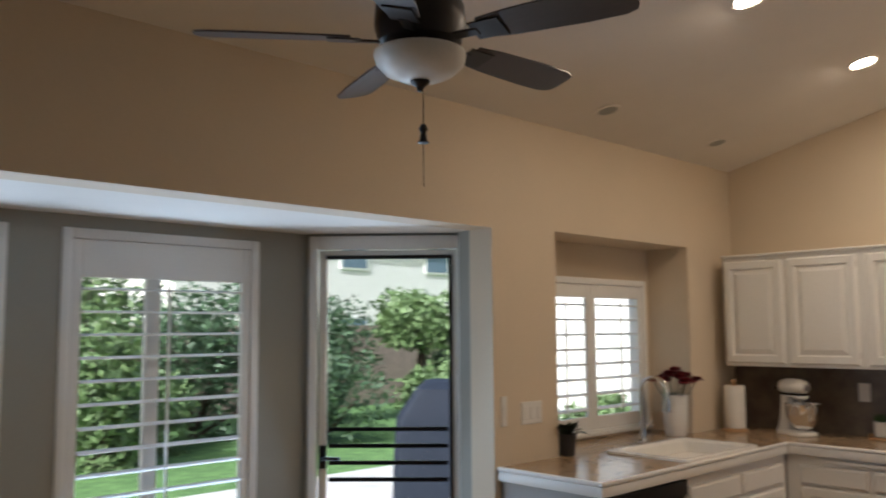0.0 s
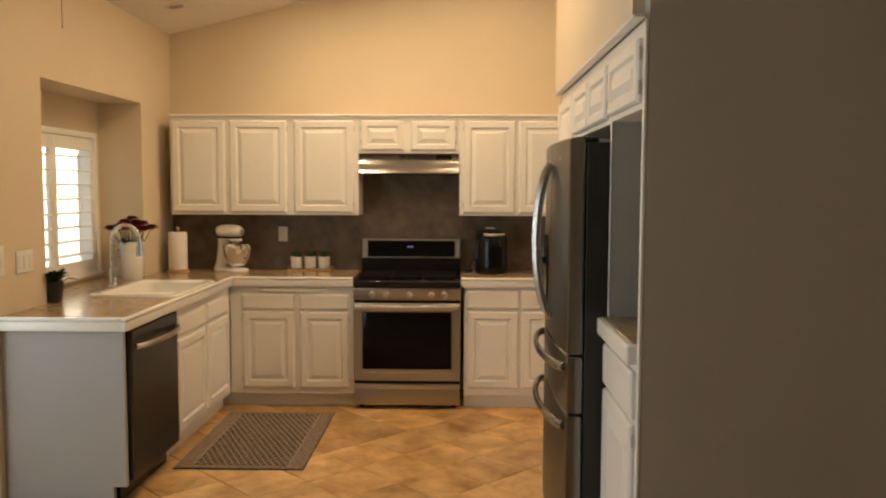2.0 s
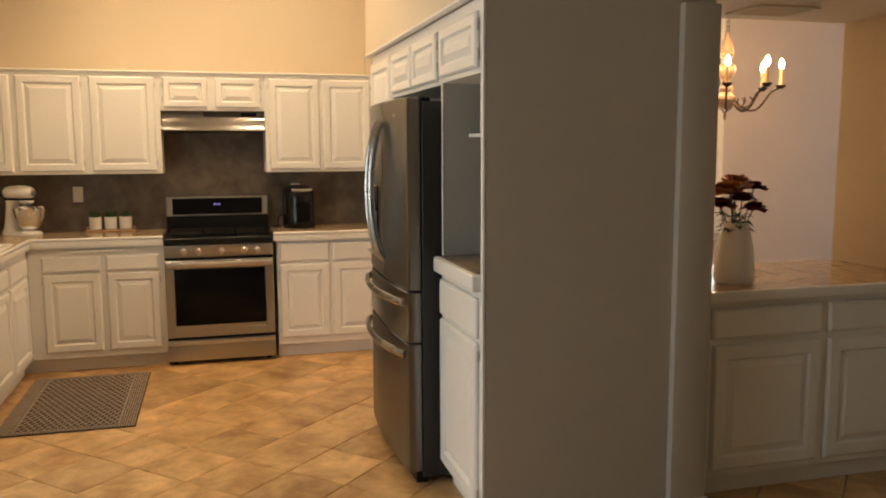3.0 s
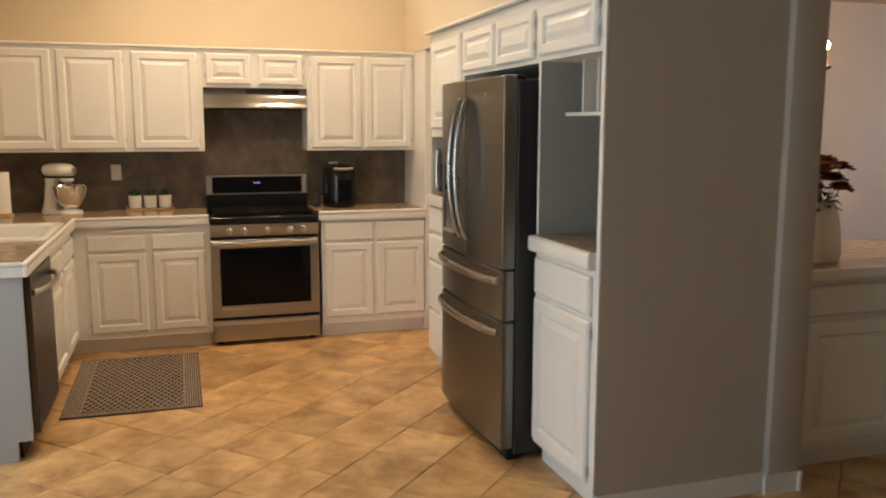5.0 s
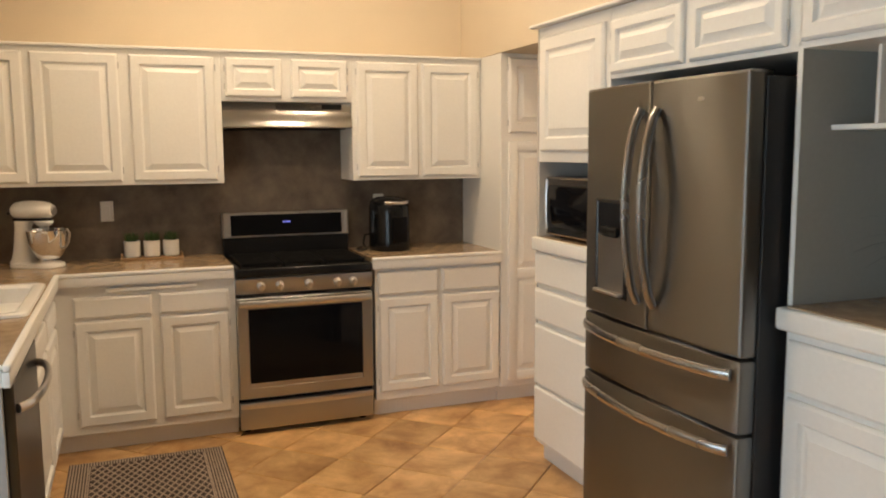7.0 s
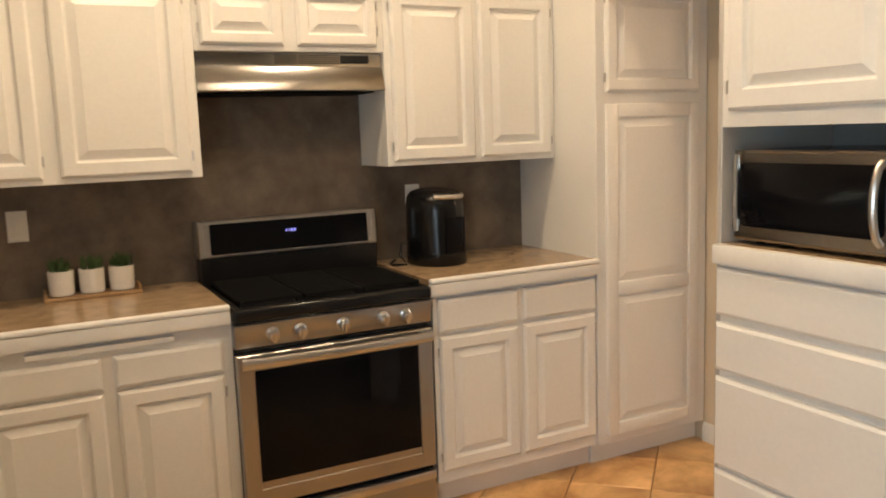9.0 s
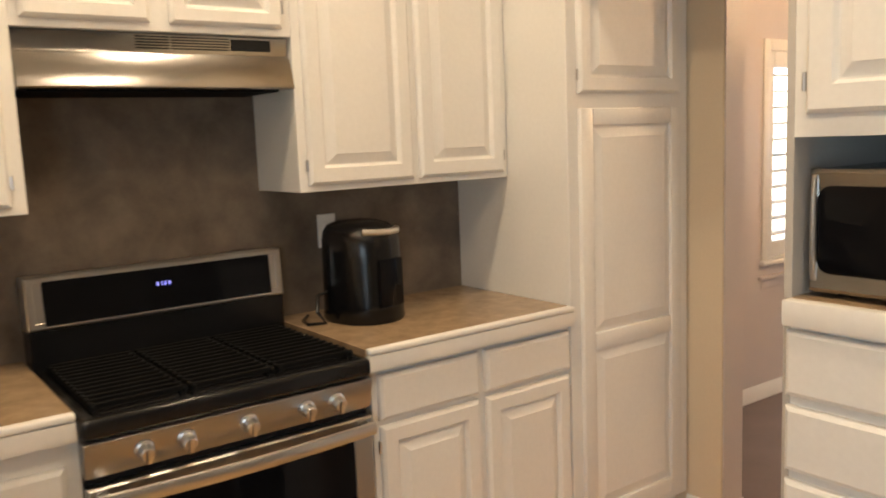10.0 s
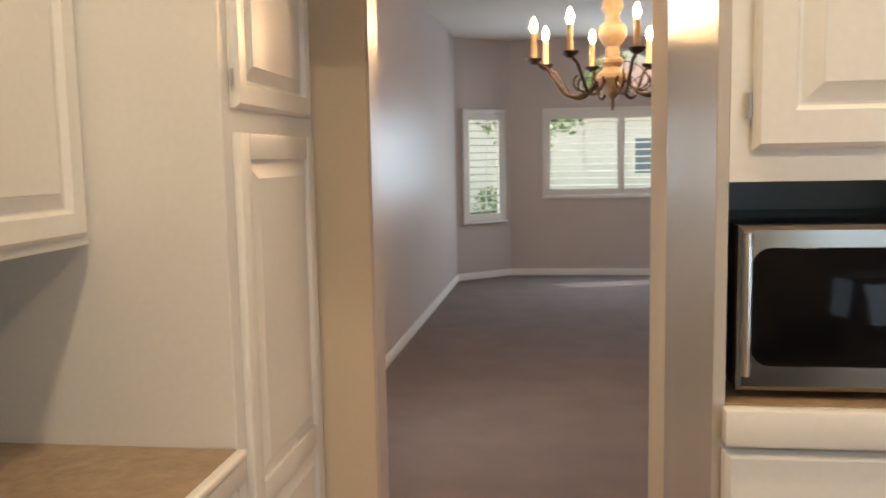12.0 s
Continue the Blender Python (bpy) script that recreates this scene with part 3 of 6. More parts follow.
# pantry
pan = cabinet("pantry_cabinet", "tall white pantry cabinet with raised-panel doors", pose(5.085, -0.002, 0) @ FACE_W, 0.624, 0.612, 0, 2.11,
              doors=((0.045, 1.645, 0.52, 0.44, -1),), toe=0.10)
PDW, PDH, PR = 0.52, 1.455, 0.66
bm = mb()
box(bm, (0.002, -0.008, 0.002), (PDW - 0.002, 0, PDH - 0.002))
pd = part("door", bm, CAB, pan, m=pose(0.045, -0.001, 0.14))
for a, b in (((0, 0), (0.057, PDH)), ((PDW - 0.057, 0), (PDW, PDH)), ((0.057, 0), (PDW - 0.057, 0.057)), ((0.057, PDH - 0.057), (PDW - 0.057, PDH)), ((0.057, PR - 0.03), (PDW - 0.057, PR + 0.03))):
    bm = mb()
    box(bm, (a[0], -0.019, a[1]), (b[0], -0.001, b[1]), 0.004, 2)
    part("stile" if b[1] - a[1] > 1 else "rail", bm, CAB, pd)
for z0, z1 in ((0.057, PR - 0.03), (PR + 0.03, PDH - 0.057)):
    bm = mb()
    ring_panel(bm, PDW - 0.114, z1 - z0, [(0.0, -0.0075), (0.010, -0.0085), (0.038, -0.0175), (0.040, -0.0187)], 0.057, z0)
    part("panel", bm, CAB, pd)
# oven tower
TY = 0.23
tow = thing("tower_cabinet", "tall white cabinet with four drawers and a microwave shelf", "cabinet", pose(4.174, TY, 0) @ FACE_N)
TWD = 0.639
bm = mb()
box(bm, (0.02, 0, 0.10), (TWD - 0.02, 0.58, 1.06))
part("drawer_case", bm, CAB, tow)
# the side towards the passage is darkened in colour, as if shaded
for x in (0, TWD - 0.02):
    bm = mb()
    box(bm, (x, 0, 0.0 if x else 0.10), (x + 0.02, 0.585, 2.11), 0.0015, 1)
    part("side_panel", bm, CAB if x else SHADED_PANEL, tow)
bm = mb()
box(bm, (0.02, 0, 1.488), (TWD - 0.02, 0.58, 2.11))
part("upper_case", bm, CAB, tow)
# back of the microwave bay, its shade painted in as grey
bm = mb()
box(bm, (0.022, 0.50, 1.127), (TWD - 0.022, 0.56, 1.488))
part("back_panel", bm, RECESS_SHADE, tow)
bm = mb()
box(bm, (0, 0.05, 0), (TWD, 0.58, 0.10))
part("toe_kick", bm, CAB, tow)
for z, h in ((0.900, 0.155), (0.722, 0.155), (0.403, 0.297), (0.12, 0.270)):
    bm = mb()
    ring_panel(bm, TWD - 0.03, h, SLAB)
    part("drawer_front", bm, CAB, tow, m=pose(0.015, -0.001, z))
bm = mb()
ring_panel(bm, TWD - 0.085, 0.525, raised(0.06))
dr = part("door", bm, CAB, tow, m=pose(0.052, -0.001, 1.537))
for hz in (0.07, 0.47):
    bm = mb()
    cyl(bm, (-0.006, -0.008, hz - 0.02), (-0.006, -0.008, hz + 0.02), 0.005, seg=8)
    part("hinge", bm, STEEL_H, dr, "small steel hinge")
bm = mb()
box(bm, (0.014, -0.035, 1.066), (TWD, -0.0005, 1.127), 0.006)
part("shelf_edge", bm, CAB, tow, "white rounded shelf edge")
bm = mb()
box(bm, (0.0205, 0.0, 1.066), (TWD - 0.0205, 0.50, 1.128))
part("shelf_top", bm, COUNTER, tow, "brown laminate shelf top")
# cabinet over the fridge
cabinet("fridge_cabinet", "short white two-door cabinet above the fridge", pose(3.533, TY, 0) @ FACE_N, 1.018, 0.58, 1.826, 2.11,
        doors=((0.015, 1.845, 0.462, 0.213, -1), (0.513, 1.845, 0.450, 0.213, 1)), frame=0.05)
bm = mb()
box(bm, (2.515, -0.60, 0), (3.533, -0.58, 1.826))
solid("fridge_recess", bm, RECESS_SHADE, "back panel of the fridge recess with shade in its dark colour", "panel")
# coffee nook
nook = thing("nook_cabinet", "white cabinet with an open grey nook, cubby shelf and counter", "cabinet", pose(2.528, TY, 0) @ FACE_N)
NWD = 0.582
bm = mb()
box(bm, (0, 0, 0.10), (NWD, 0.60, 0.998), 0.002, 1)
part("body", bm, CAB, nook)
bm = mb()
box(bm, (0, 0.05, 0), (NWD, 0.60, 0.10))
part("toe_kick", bm, CAB, nook)
bm = mb()
box(bm, (0, 0, 1.832), (NWD, 0.60, 2.11), 0.002, 1)
part("upper_body", bm, CAB, nook)
bm = mb()
box(bm, (-0.002, 0, 1.075), (0.018, 0.002, 1.832), 0.001, 1)
box(bm, (NWD - 0.010, -0.004, 0.10), (NWD + 0.0175, 0.0055, 2.11), 0.001, 1)
part("stile", bm, CAB, nook)
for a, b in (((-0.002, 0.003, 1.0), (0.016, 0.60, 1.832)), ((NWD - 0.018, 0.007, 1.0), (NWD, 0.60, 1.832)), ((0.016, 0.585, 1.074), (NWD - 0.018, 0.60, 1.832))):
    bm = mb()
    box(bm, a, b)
    part("lining", bm, NOOK_SHADED, nook, "grey nook lining, darkened for the nook's shade")
bm = mb()
box(bm, (0.016, 0.12, 1.598), (NWD - 0.018, 0.58, 1.614), 0.002, 1)
part("cubby_shelf", bm, CAB, nook)
for x in (0.166, 0.297, 0.43):
    bm = mb()
    box(bm, (x, 0.125, 1.614), (x + 0.012, 0.58, 1.832), 0.001, 1)
    part("cubby_divider", bm, CAB, nook)
bm = mb()
box(bm, (-0.012, -0.04, 1.0), (NWD - 0.011, 0.58, 1.070), 0.012, 3)
part("counter_edge", bm, CAB, nook, "white rounded counter edge")
bm = mb()
box(bm, (0.018, -0.018, 1.0705), (NWD - 0.024, 0.58, 1.0745))
part("counter_top", bm, COUNTER, nook, "brown laminate nook counter")
bm = mb()
ring_panel(bm, 0.525, 0.16, SLAB)
part("drawer_front", bm, CAB, nook, m=pose(0.02, -0.001, 0.812))
for z, h in ((0.125, 0.668), (1.852, 0.208)):
    bm = mb()
    ring_panel(bm, 0.525, h, raised(0.06 if h > 0.3 else 0.045))
    d = part("door", bm, CAB, nook, m=pose(0.02, -0.001, z))
    for hz in (0.05, h - 0.05):
        bm = mb()
        cyl(bm, (0.531, -0.008, hz - 0.022), (0.531, -0.008, hz + 0.022), 0.005, seg=8)
        part("hinge", bm, STEEL_H, d, "small steel hinge")
bm = mb()
box(bm, (1.928, TY + 0.0045, 2.111), (4.185, TY + 0.042, 2.124), 0.003, 1)
solid("cabinet_cornice", bm, CAB, "thin white moulding above the tall cabinets", "moulding")

# ---- counters ----
def counter_edge(parent, a, b, front):
    """White edge of a counter between plan corners a and b: a rounded bead over a flat band set back by 4 mm from the front side."""
    back = {"x": (0.004, 0), "y": (0, 0.004)}
    bm = mb()
    box(bm, (*a, CT - 0.016), (*b, CT + 0.004), 0.007, 3)
    part("edge", bm, CAB, parent, "rounded white counter edge")
    bm = mb()
    box(bm, (a[0] + back[front][0], a[1] + back[front][1], CT - 0.064), (*b, CT - 0.0175), 0.003, 2)
    part("edge_band", bm, CAB, parent, "flat white band below the counter edge")


SINK = (3.995, 2.475, 4.755, 2.945)      # cut-out of the sink
bm = mb()
for a, b in (((3.225, 2.445), (SINK[0], YS - 0.003)), ((SINK[0], 2.445), (SINK[2], SINK[1])), ((SINK[0], SINK[3]), (SINK[2], YS - 0.003)),
             ((SINK[2], 2.445), (XW - 0.022, YS - 0.003)), ((5.085, 1.572), (XW - 0.022, 2.445))):
    box(bm, (*a, CT - 0.04), (*b, CT))
bmesh.ops.remove_doubles(bm, verts=bm.verts[:], dist=0.0005)
ctr = solid("counter_top", bm, COUNTER, "brown mottled laminate counter in an L round the sink", "counter")
counter_edge(ctr, (3.20, 2.42), (5.058, 2.445), "y")
counter_edge(ctr, (3.20, 2.446), (3.225, YS - 0.003), "x")
counter_edge(ctr, (5.06, 1.572), (5.085, 2.445), "x")
bm = mb()
box(bm, (5.085, 0.0, CT - 0.04), (XW - 0.022, 0.806, CT))
ctr2 = solid("counter_top", bm, COUNTER, "brown mottled laminate counter under the coffee maker", "counter")
counter_edge(ctr2, (5.06, 0.0), (5.085, 0.806), "x")
bm = mb()
box(bm, (N0 + 0.003, YS - 0.003, CT - 0.04), (N1 - 0.003, YS + ND - 0.002, CT))
solid("window_ledge", bm, COUNTER, "brown laminate ledge behind the sink", "ledge")
bm = mb()
box(bm, (XW - 0.022, 0.0, CT - 0.04), (XW - 0.004, YS - 0.004, UZ0 - 0.002))
box(bm, (XW - 0.022, 0.824, UZ0 - 0.002), (XW - 0.004, 1.566, 1.70))
bmesh.ops.remove_doubles(bm, verts=bm.verts[:], dist=0.0001)
solid("backsplash", bm, SPLASH, "dark taupe mottled backsplash behind the range", "backsplash", kind="structure")


# ---- range ----
def sharp_bevel(bm, off, seg=2, angle=40):
    edges = [e for e in bm.edges if len(e.link_faces) == 2 and e.calc_face_angle(0) > radians(angle)]
    bmesh.ops.bevel(bm, geom=edges, offset=off, segments=seg, profile=0.5, affect="EDGES")


def bowed(bm, x0, x1, z0, z1, yb, bulge, n=14, bev=0.008):
    """A slab whose front bows out along x: bulge(x) gives the front."""
    bmesh.ops.recalc_face_normals(bm, faces=bm.faces[:])
    cols = []
    for i in range(n + 1):
        x = x0 + (x1 - x0) * i / n
        cols.append([bm.verts.new((x, yb, z0)), bm.verts.new((x, bulge(x), z0)), bm.verts.new((x, bulge(x), z1)), bm.verts.new((x, yb, z1))])
    for a, b in zip(cols, cols[1:]):
        for k in range(4):
            bm.faces.new((a[k], a[(k + 1) % 4], b[(k + 1) % 4], b[k]))
    bm.faces.new(cols[0][::-1])
    bm.faces.new(cols[-1])
    bmesh.ops.recalc_face_normals(bm, faces=bm.faces[:])
    sharp_bevel(bm, bev)
    return bm


RW = 0.760
rg = thing("range", "stainless steel gas range with black cooktop and oven window", "range", pose(5.085, 1.569, 0) @ FACE_W)
bm = mb()
box(bm, (0.003, 0.0, 0.035), (RW - 0.003, 0.585, 0.895), 0.002, 1)
part("body", bm, BLACK, rg)
for x in (0.05, RW - 0.05):
    for y in (0.06, 0.52):
        bm = mb()
        cyl(bm, (x, y, 0), (x, y, 0.036), 0.02, seg=12)
        part("foot", bm, BLACK_PLASTIC, rg)
bm = mb()
bowed(bm, 0.004, RW - 0.004, 0.03, 0.185, 0.0, lambda x: -0.022, 2, 0.006)
dw = part("storage_drawer", bm, STEEL, rg)
bm = mb()
bowed(bm, 0.004, RW - 0.004, 0.150, 0.187, -0.018, lambda x: -0.034 - 0.012 * (1 - (2 * x / RW - 1) ** 2), 14, 0.008)
part("lip", bm, STEEL_H, dw)
od = mb()
ring_panel(od, RW - 0.008, 0.555, [(0, 0), (0, -0.026), (0.005, -0.032), (0.058, -0.032), (0.061, -0.028)])
door = part("oven_door", od, STEEL, rg, m=pose(0.004, 0, 0.205))
bm = mb()
box(bm, (0.060, -0.0295, 0.085), (RW - 0.068, -0.020, 0.495), 0.004, 2)
part("oven_window", bm, BLACK_GLASS, door, "black oven glass")
bm = mb()
sweep(bm, [(0.012 + (RW - 0.032) * i / 16, -0.062 - 0.020 * math.sin(math.pi * i / 16), 0.530) for i in range(17)], 0.019, 12, flat=0.55)
part("handle", bm, STEEL_H, door, "broad bowed steel handle")
for x in (0.03, RW - 0.04):
    bm = mb()
    box(bm, (x - 0.014, -0.066, 0.516), (x + 0.014, -0.028, 0.544), 0.005)
    part("handle_post", bm, STEEL_H, door)
bm = mb()
tilt = pose(0, -0.022, 0.782, 12, 0, 0)
box(bm, (0.002, 0, 0), (RW - 0.002, 0.05, 0.088), 0.004, 2, m=tilt)
cp = part("control_panel", bm, STEEL, rg)
for x in (0.135, 0.235, 0.395, 0.555, 0.645):
    k = Matrix.Translation(tilt @ Vector((x, 0, 0.046))) @ pose(0, 0, 0, 90 + 12, 0, 0)
    bm = mb()
    lathe(bm, [(0, 0), (0.024, 0), (0.024, 0.006), (0.019, 0.010), (0.018, 0.030), (0.015, 0.034), (0, 0.034)], m=k, seg=20)
    box(bm, (-0.006, -0.020, 0.012), (0.006, 0.020, 0.042), 0.003, 2, m=k)
    part("knob", bm, STEEL_H, cp, "steel knob")
bm = mb()
box(bm, (0.0, -0.040, 0.872), (RW, 0.50, 0.925), 0.016, 4)
part("cooktop", bm, BLACK, rg, "glossy black cooktop")
bm = mb()
for x0, x1 in ((0.035, 0.26), (0.27, 0.49), (0.50, 0.725)):
    bm = mb()
    for i in range(13):
        y = 0.008 + 0.0375 * i
        box(bm, (x0, y - 0.004, 0.934), (x1, y + 0.004, 0.948), 0.002, 1)
    for x in (x0 + 0.006, x1 - 0.006):
        box(bm, (x - 0.006, 0.0, 0.930), (x + 0.006, 0.475, 0.944), 0.002, 1)
    for x in (x0 + 0.01, x1 - 0.01):
        for y in (0.01, 0.465):
            box(bm, (x - 0.007, y - 0.007, 0.923), (x + 0.007, y + 0.007, 0.94))
    part("grate", bm, IRON, rg, "cast iron grate")
for x, y, r in ((0.15, 0.12, 0.045), (0.15, 0.36, 0.038), (0.38, 0.24, 0.05), (0.61, 0.12, 0.05), (0.61, 0.36, 0.035)):
    bm = mb()
    lathe(bm, [(0, 0.924), (r + 0.02, 0.924), (r + 0.015, 0.930), (r, 0.931), (r, 0.936), (0, 0.937)], (x, y, 0), 20)
    part("burner", bm, IRON, rg)
bm = mb()
box(bm, (0.004, 0.490, 0.90), (RW - 0.004, 0.585, 1.055), 0.004, 1)
bg = part("backguard", bm, BLACK, rg)
bm = mb()
ring_panel(bm, RW - 0.004, 0.15, [(0, 0.09), (0, 0.006), (0.006, 0), (0.020, 0), (0.022, 0.006)])
part("display_frame", bm, STEEL_H, bg, "steel frame of the control display", m=pose(0.002, 0.482, 1.038) @ pose(0, 0, 0, -4, 0, 0))
bm = mb()
box(bm, (0.045, 0.0, 0.012), (RW - 0.048, 0.012, 0.134), 0.002, 1)
part("display", bm, BLACK_GLASS, bg, "black glass control display", m=pose(0.002, 0.478, 1.038) @ pose(0, 0, 0, -4, 0, 0))
for i, (x, w) in enumerate(((0.352, 0.008), (0.366, 0.004), (0.374, 0.009), (0.387, 0.009))):
    bm = mb()
    box(bm, (x, -0.001, 0.082), (x + w * 0.8, 0.002, 0.094))
    part("clock_digit", bm, CLOCK, bg, "blue clock digit", m=pose(0.002, 0.478, 1.038) @ pose(0, 0, 0, -4, 0, 0))

# ---- range hood ----
hd = thing("range_hood", "brushed steel under-cabinet range hood with vent slots", "range hood", pose(5.392, 1.5665, 1.676) @ FACE_W)
bm = mb()
prof = [(0.30, 0.02), (0.02, 0.0), (-0.016, 0.0), (-0.018, 0.006), (0.004, 0.088), (0.010, 0.094), (0.012, 0.100), (0.012, 0.149), (0.30, 0.149)]
a = [bm.verts.new((0, y, z)) for y, z in prof]
b = [bm.verts.new((0.742, y, z)) for y, z in prof]
for i in range(len(prof)):
    j = (i + 1) % len(prof)
    bm.faces.new((a[i], a[j], b[j], b[i]))
bm.faces.new(a)
bm.faces.new(b[::-1])
bmesh.ops.recalc_face_normals(bm, faces=bm.faces[:])
sharp_bevel(bm, 0.003, 1, 60)
part("shell", bm, HOOD_STEEL, hd)
bm = mb()
box(bm, (0.03, 0.03, -0.004), (0.712, 0.29, 0.012))
part("filter", bm, IRON, hd, "dark grease filter")
for x0, x1 in ((0.30, 0.39), (0.395, 0.56)):
    for k in range(5):
        bm = mb()
        box(bm, (x0, 0.0105, 0.108 + 0.0075 * k), (x1, 0.014, 0.1115 + 0.0075 * k))
        part("vent_slot", bm, BLACK_PLASTIC, hd)
bm = mb()
box(bm, (0.565, 0.0095, 0.108), (0.685, 0.014, 0.140), 0.002, 1)
part("switch_plate", bm, BLACK_PLASTIC, hd, "black switch plate")

# ---- fridge ----
FW = 0.905
fr = thing("fridge", "dark stainless French-door fridge with two freezer drawers", "fridge", pose(3.455, 0.335, 0) @ FACE_N)


def fbow(x):
    return -0.048 - 0.022 * (1 - (2 * x / FW - 1) ** 2)


bm = mb()
box(bm, (0.004, 0.02, 0.03), (FW - 0.004, 0.78, 1.758), 0.004, 1)
part("body", bm, FRIDGE_SIDE, fr, "matte black fridge sides")
bm = mb()
box(bm, (0.02, -0.01, 0.0), (FW - 0.02, 0.05, 0.055), 0.004, 1)
part("kick_plate", bm, BLACK_PLASTIC, fr)
for name, x0, x1, z0, z1 in (("door", 0.0, FW / 2 - 0.003, 0.912, 1.775), ("door", FW / 2 + 0.003, FW, 0.912, 1.775), ("freezer_drawer", 0, FW, 0.672, 0.904), ("freezer_drawer", 0, FW, 0.06, 0.664)):
    bm = mb()
    bowed(bm, x0, x1, z0, z1, 0.015, fbow, 14, 0.010)
    d = part(name, bm, FRIDGE_STEEL, fr)
    if name == "door":
        left = x0 == 0
        hx = x1 - 0.045 if left else x0 + 0.045
        bm = mb()
        sweep(bm, [(hx, fbow(hx) - 0.006 - 0.060 * math.sin(math.pi * i / 20) ** 0.6, 1.005 + 0.675 * i / 20) for i in range(21)], 0.016, 12, flat=0.85)
        part("handle", bm, FRIDGE_HANDLE, d, "bowed steel bar handle")
    else:
        hz = z1 - 0.045
        bm = mb()
        sweep(bm, [(0.03 + (FW - 0.06) * i / 20, fbow(0.03 + (FW - 0.06) * i / 20) - 0.008 - 0.046 * math.sin(math.pi * i / 20) ** 0.5, hz) for i in range(21)], 0.019, 12, flat=0.7)
        part("handle", bm, FRIDGE_HANDLE, d, "bowed steel bar handle")
disp = mb()
ring_panel(disp, 0.225, 0.365, [(0, 0), (0, -0.006), (0.004, -0.008), (0.010, -0.008), (0.014, -0.004)])
dp = part("dispenser", disp, BLACK_PLASTIC, fr, "black water dispenser", m=pose(0.10, -0.058, 0.995) @ pose(0, 0, 0, 0, 0, -2.5))
bm = mb()
box(bm, (0.02, -0.0055, 0.02), (0.205, -0.003, 0.235))
part("recess", bm, STEEL, dp, "steel dispenser recess")
bm = mb()
box(bm, (0.02, -0.030, 0.010), (0.205, -0.004, 0.022), 0.003, 1)
part("tray", bm, STEEL_H, dp)
bm = mb()
box(bm, (0.05, -0.022, 0.225), (0.175, -0.004, 0.262), 0.006, 2)
part("spout", bm, BLACK_PLASTIC, dp)
for x in (0.03, FW - 0.10):
    bm = mb()
    box(bm, (x, -0.02, 1.758), (x + 0.07, 0.07, 1.780), 0.006)
    part("hinge_cover", bm, BLACK_PLASTIC, fr)
bm = mb()
lathe(bm, [(0, 0), (0.020, 0), (0.019, 0.0008), (0, 0.001)], m=pose(0.70, fbow(0.70) + 0.0005, 1.70, 90, 0, 0) @ Matrix.Diagonal((1, 0.35, 1, 1)), seg=20)
part("badge", bm, STEEL_H, fr, "small oval badge")

# ---- dishwasher ----
dwm = thing("dishwasher", "dark stainless dishwasher with a bar handle", "dishwasher", pose(3.275, 2.455, 0))
bm = mb()
box(bm, (0.0, 0.004, 0.10), (0.655, 0.57, 0.872))
part("tub", bm, BLACK_PLASTIC, dwm)
bm = mb()
box(bm, (0.004, 0.05, 0.0), (0.65, 0.07, 0.10))
part("toe_kick", bm, BLACK_PLASTIC, dwm)
bm = mb()
box(bm, (0.004, -0.028, 0.115), (0.651, 0.004, 0.868), 0.006, 2)
d = part("door", bm, DISH_STEEL, dwm)
bm = mb()
sweep(bm, [(0.03 + 0.595 * i / 18, -0.034 - 0.055 * math.sin(math.pi * i / 18) ** 0.45, 0.785) for i in range(19)], 0.015, 12, flat=0.8)
part("handle", bm, STEEL_H, d, "bowed steel bar handle")

def rrect(w, h, r, n=5):
    return [(sx * (w - r) + r * math.cos(a), sy * (h - r) + r * math.sin(a)) for sx, sy, a0 in ((1, 1, 0), (-1, 1, 90), (-1, -1, 180), (1, -1, 270)) for a in [radians(a0 + 90 * k / n) for k in range(n + 1)]]


# ---- microwave ----
mw = thing("microwave", "stainless microwave with black glass door on the shelf", "microwave", pose(4.132, 0.205, 1.1285) @ FACE_N)
MWW, MWH = 0.535, 0.288
bm = mb()
box(bm, (0.0, 0.03, 0.012), (MWW, 0.40, MWH), 0.006, 2)
part("body", bm, BLACK_PLASTIC, mw)
for x in (0.05, MWW - 0.05):
    for y in (0.07, 0.35):
        bm = mb()
        cyl(bm, (x, y, 0), (x, y, 0.014), 0.014, seg=10)
        part("foot", bm, BLACK_PLASTIC, mw)
bm = mb()
ring_panel(bm, MWW, MWH - 0.014, [(0, 0.03), (0, 0.006), (0.008, 0.0), (0.045, 0.0), (0.049, 0.004)], z=0.014)
d = part("door_frame", bm, MICROWAVE_STEEL, mw)
bm = mb()
gw, gh = MWW / 2 - 0.022, (MWH - 0.092) / 2
rows = [[bm.verts.new((MWW / 2 + x, yy, 0.056 + gh + z)) for x, z in rrect(gw - e, gh - e, 0.030)] for yy, e in ((0.012, 0), (-0.001, 0), (-0.003, 0.003))]
for p, q in zip(rows, rows[1:]):
    for i in range(len(p)):
        bm.faces.new((p[i], p[(i + 1) % len(p)], q[(i + 1) % len(q)], q[i]))
bm.faces.new(rows[-1])
part("door_glass", bm, BLACK_GLASS, d, "black glass door")
bm = mb()
sweep(bm, [(MWW - 0.030, -0.008 - 0.035 * math.sin(math.pi * i / 12) ** 0.5, 0.045 + 0.215 * i / 12) for i in range(13)], 0.010, 10)
part("handle", bm, STEEL_H, d)
bm = mb()
sweep(bm, [(0.014, 0.002 - 0.006 * math.sin(math.pi * i / 12) ** 0.5, 0.04 + 0.235 * i / 12) for i in range(13)], 0.008, 10)
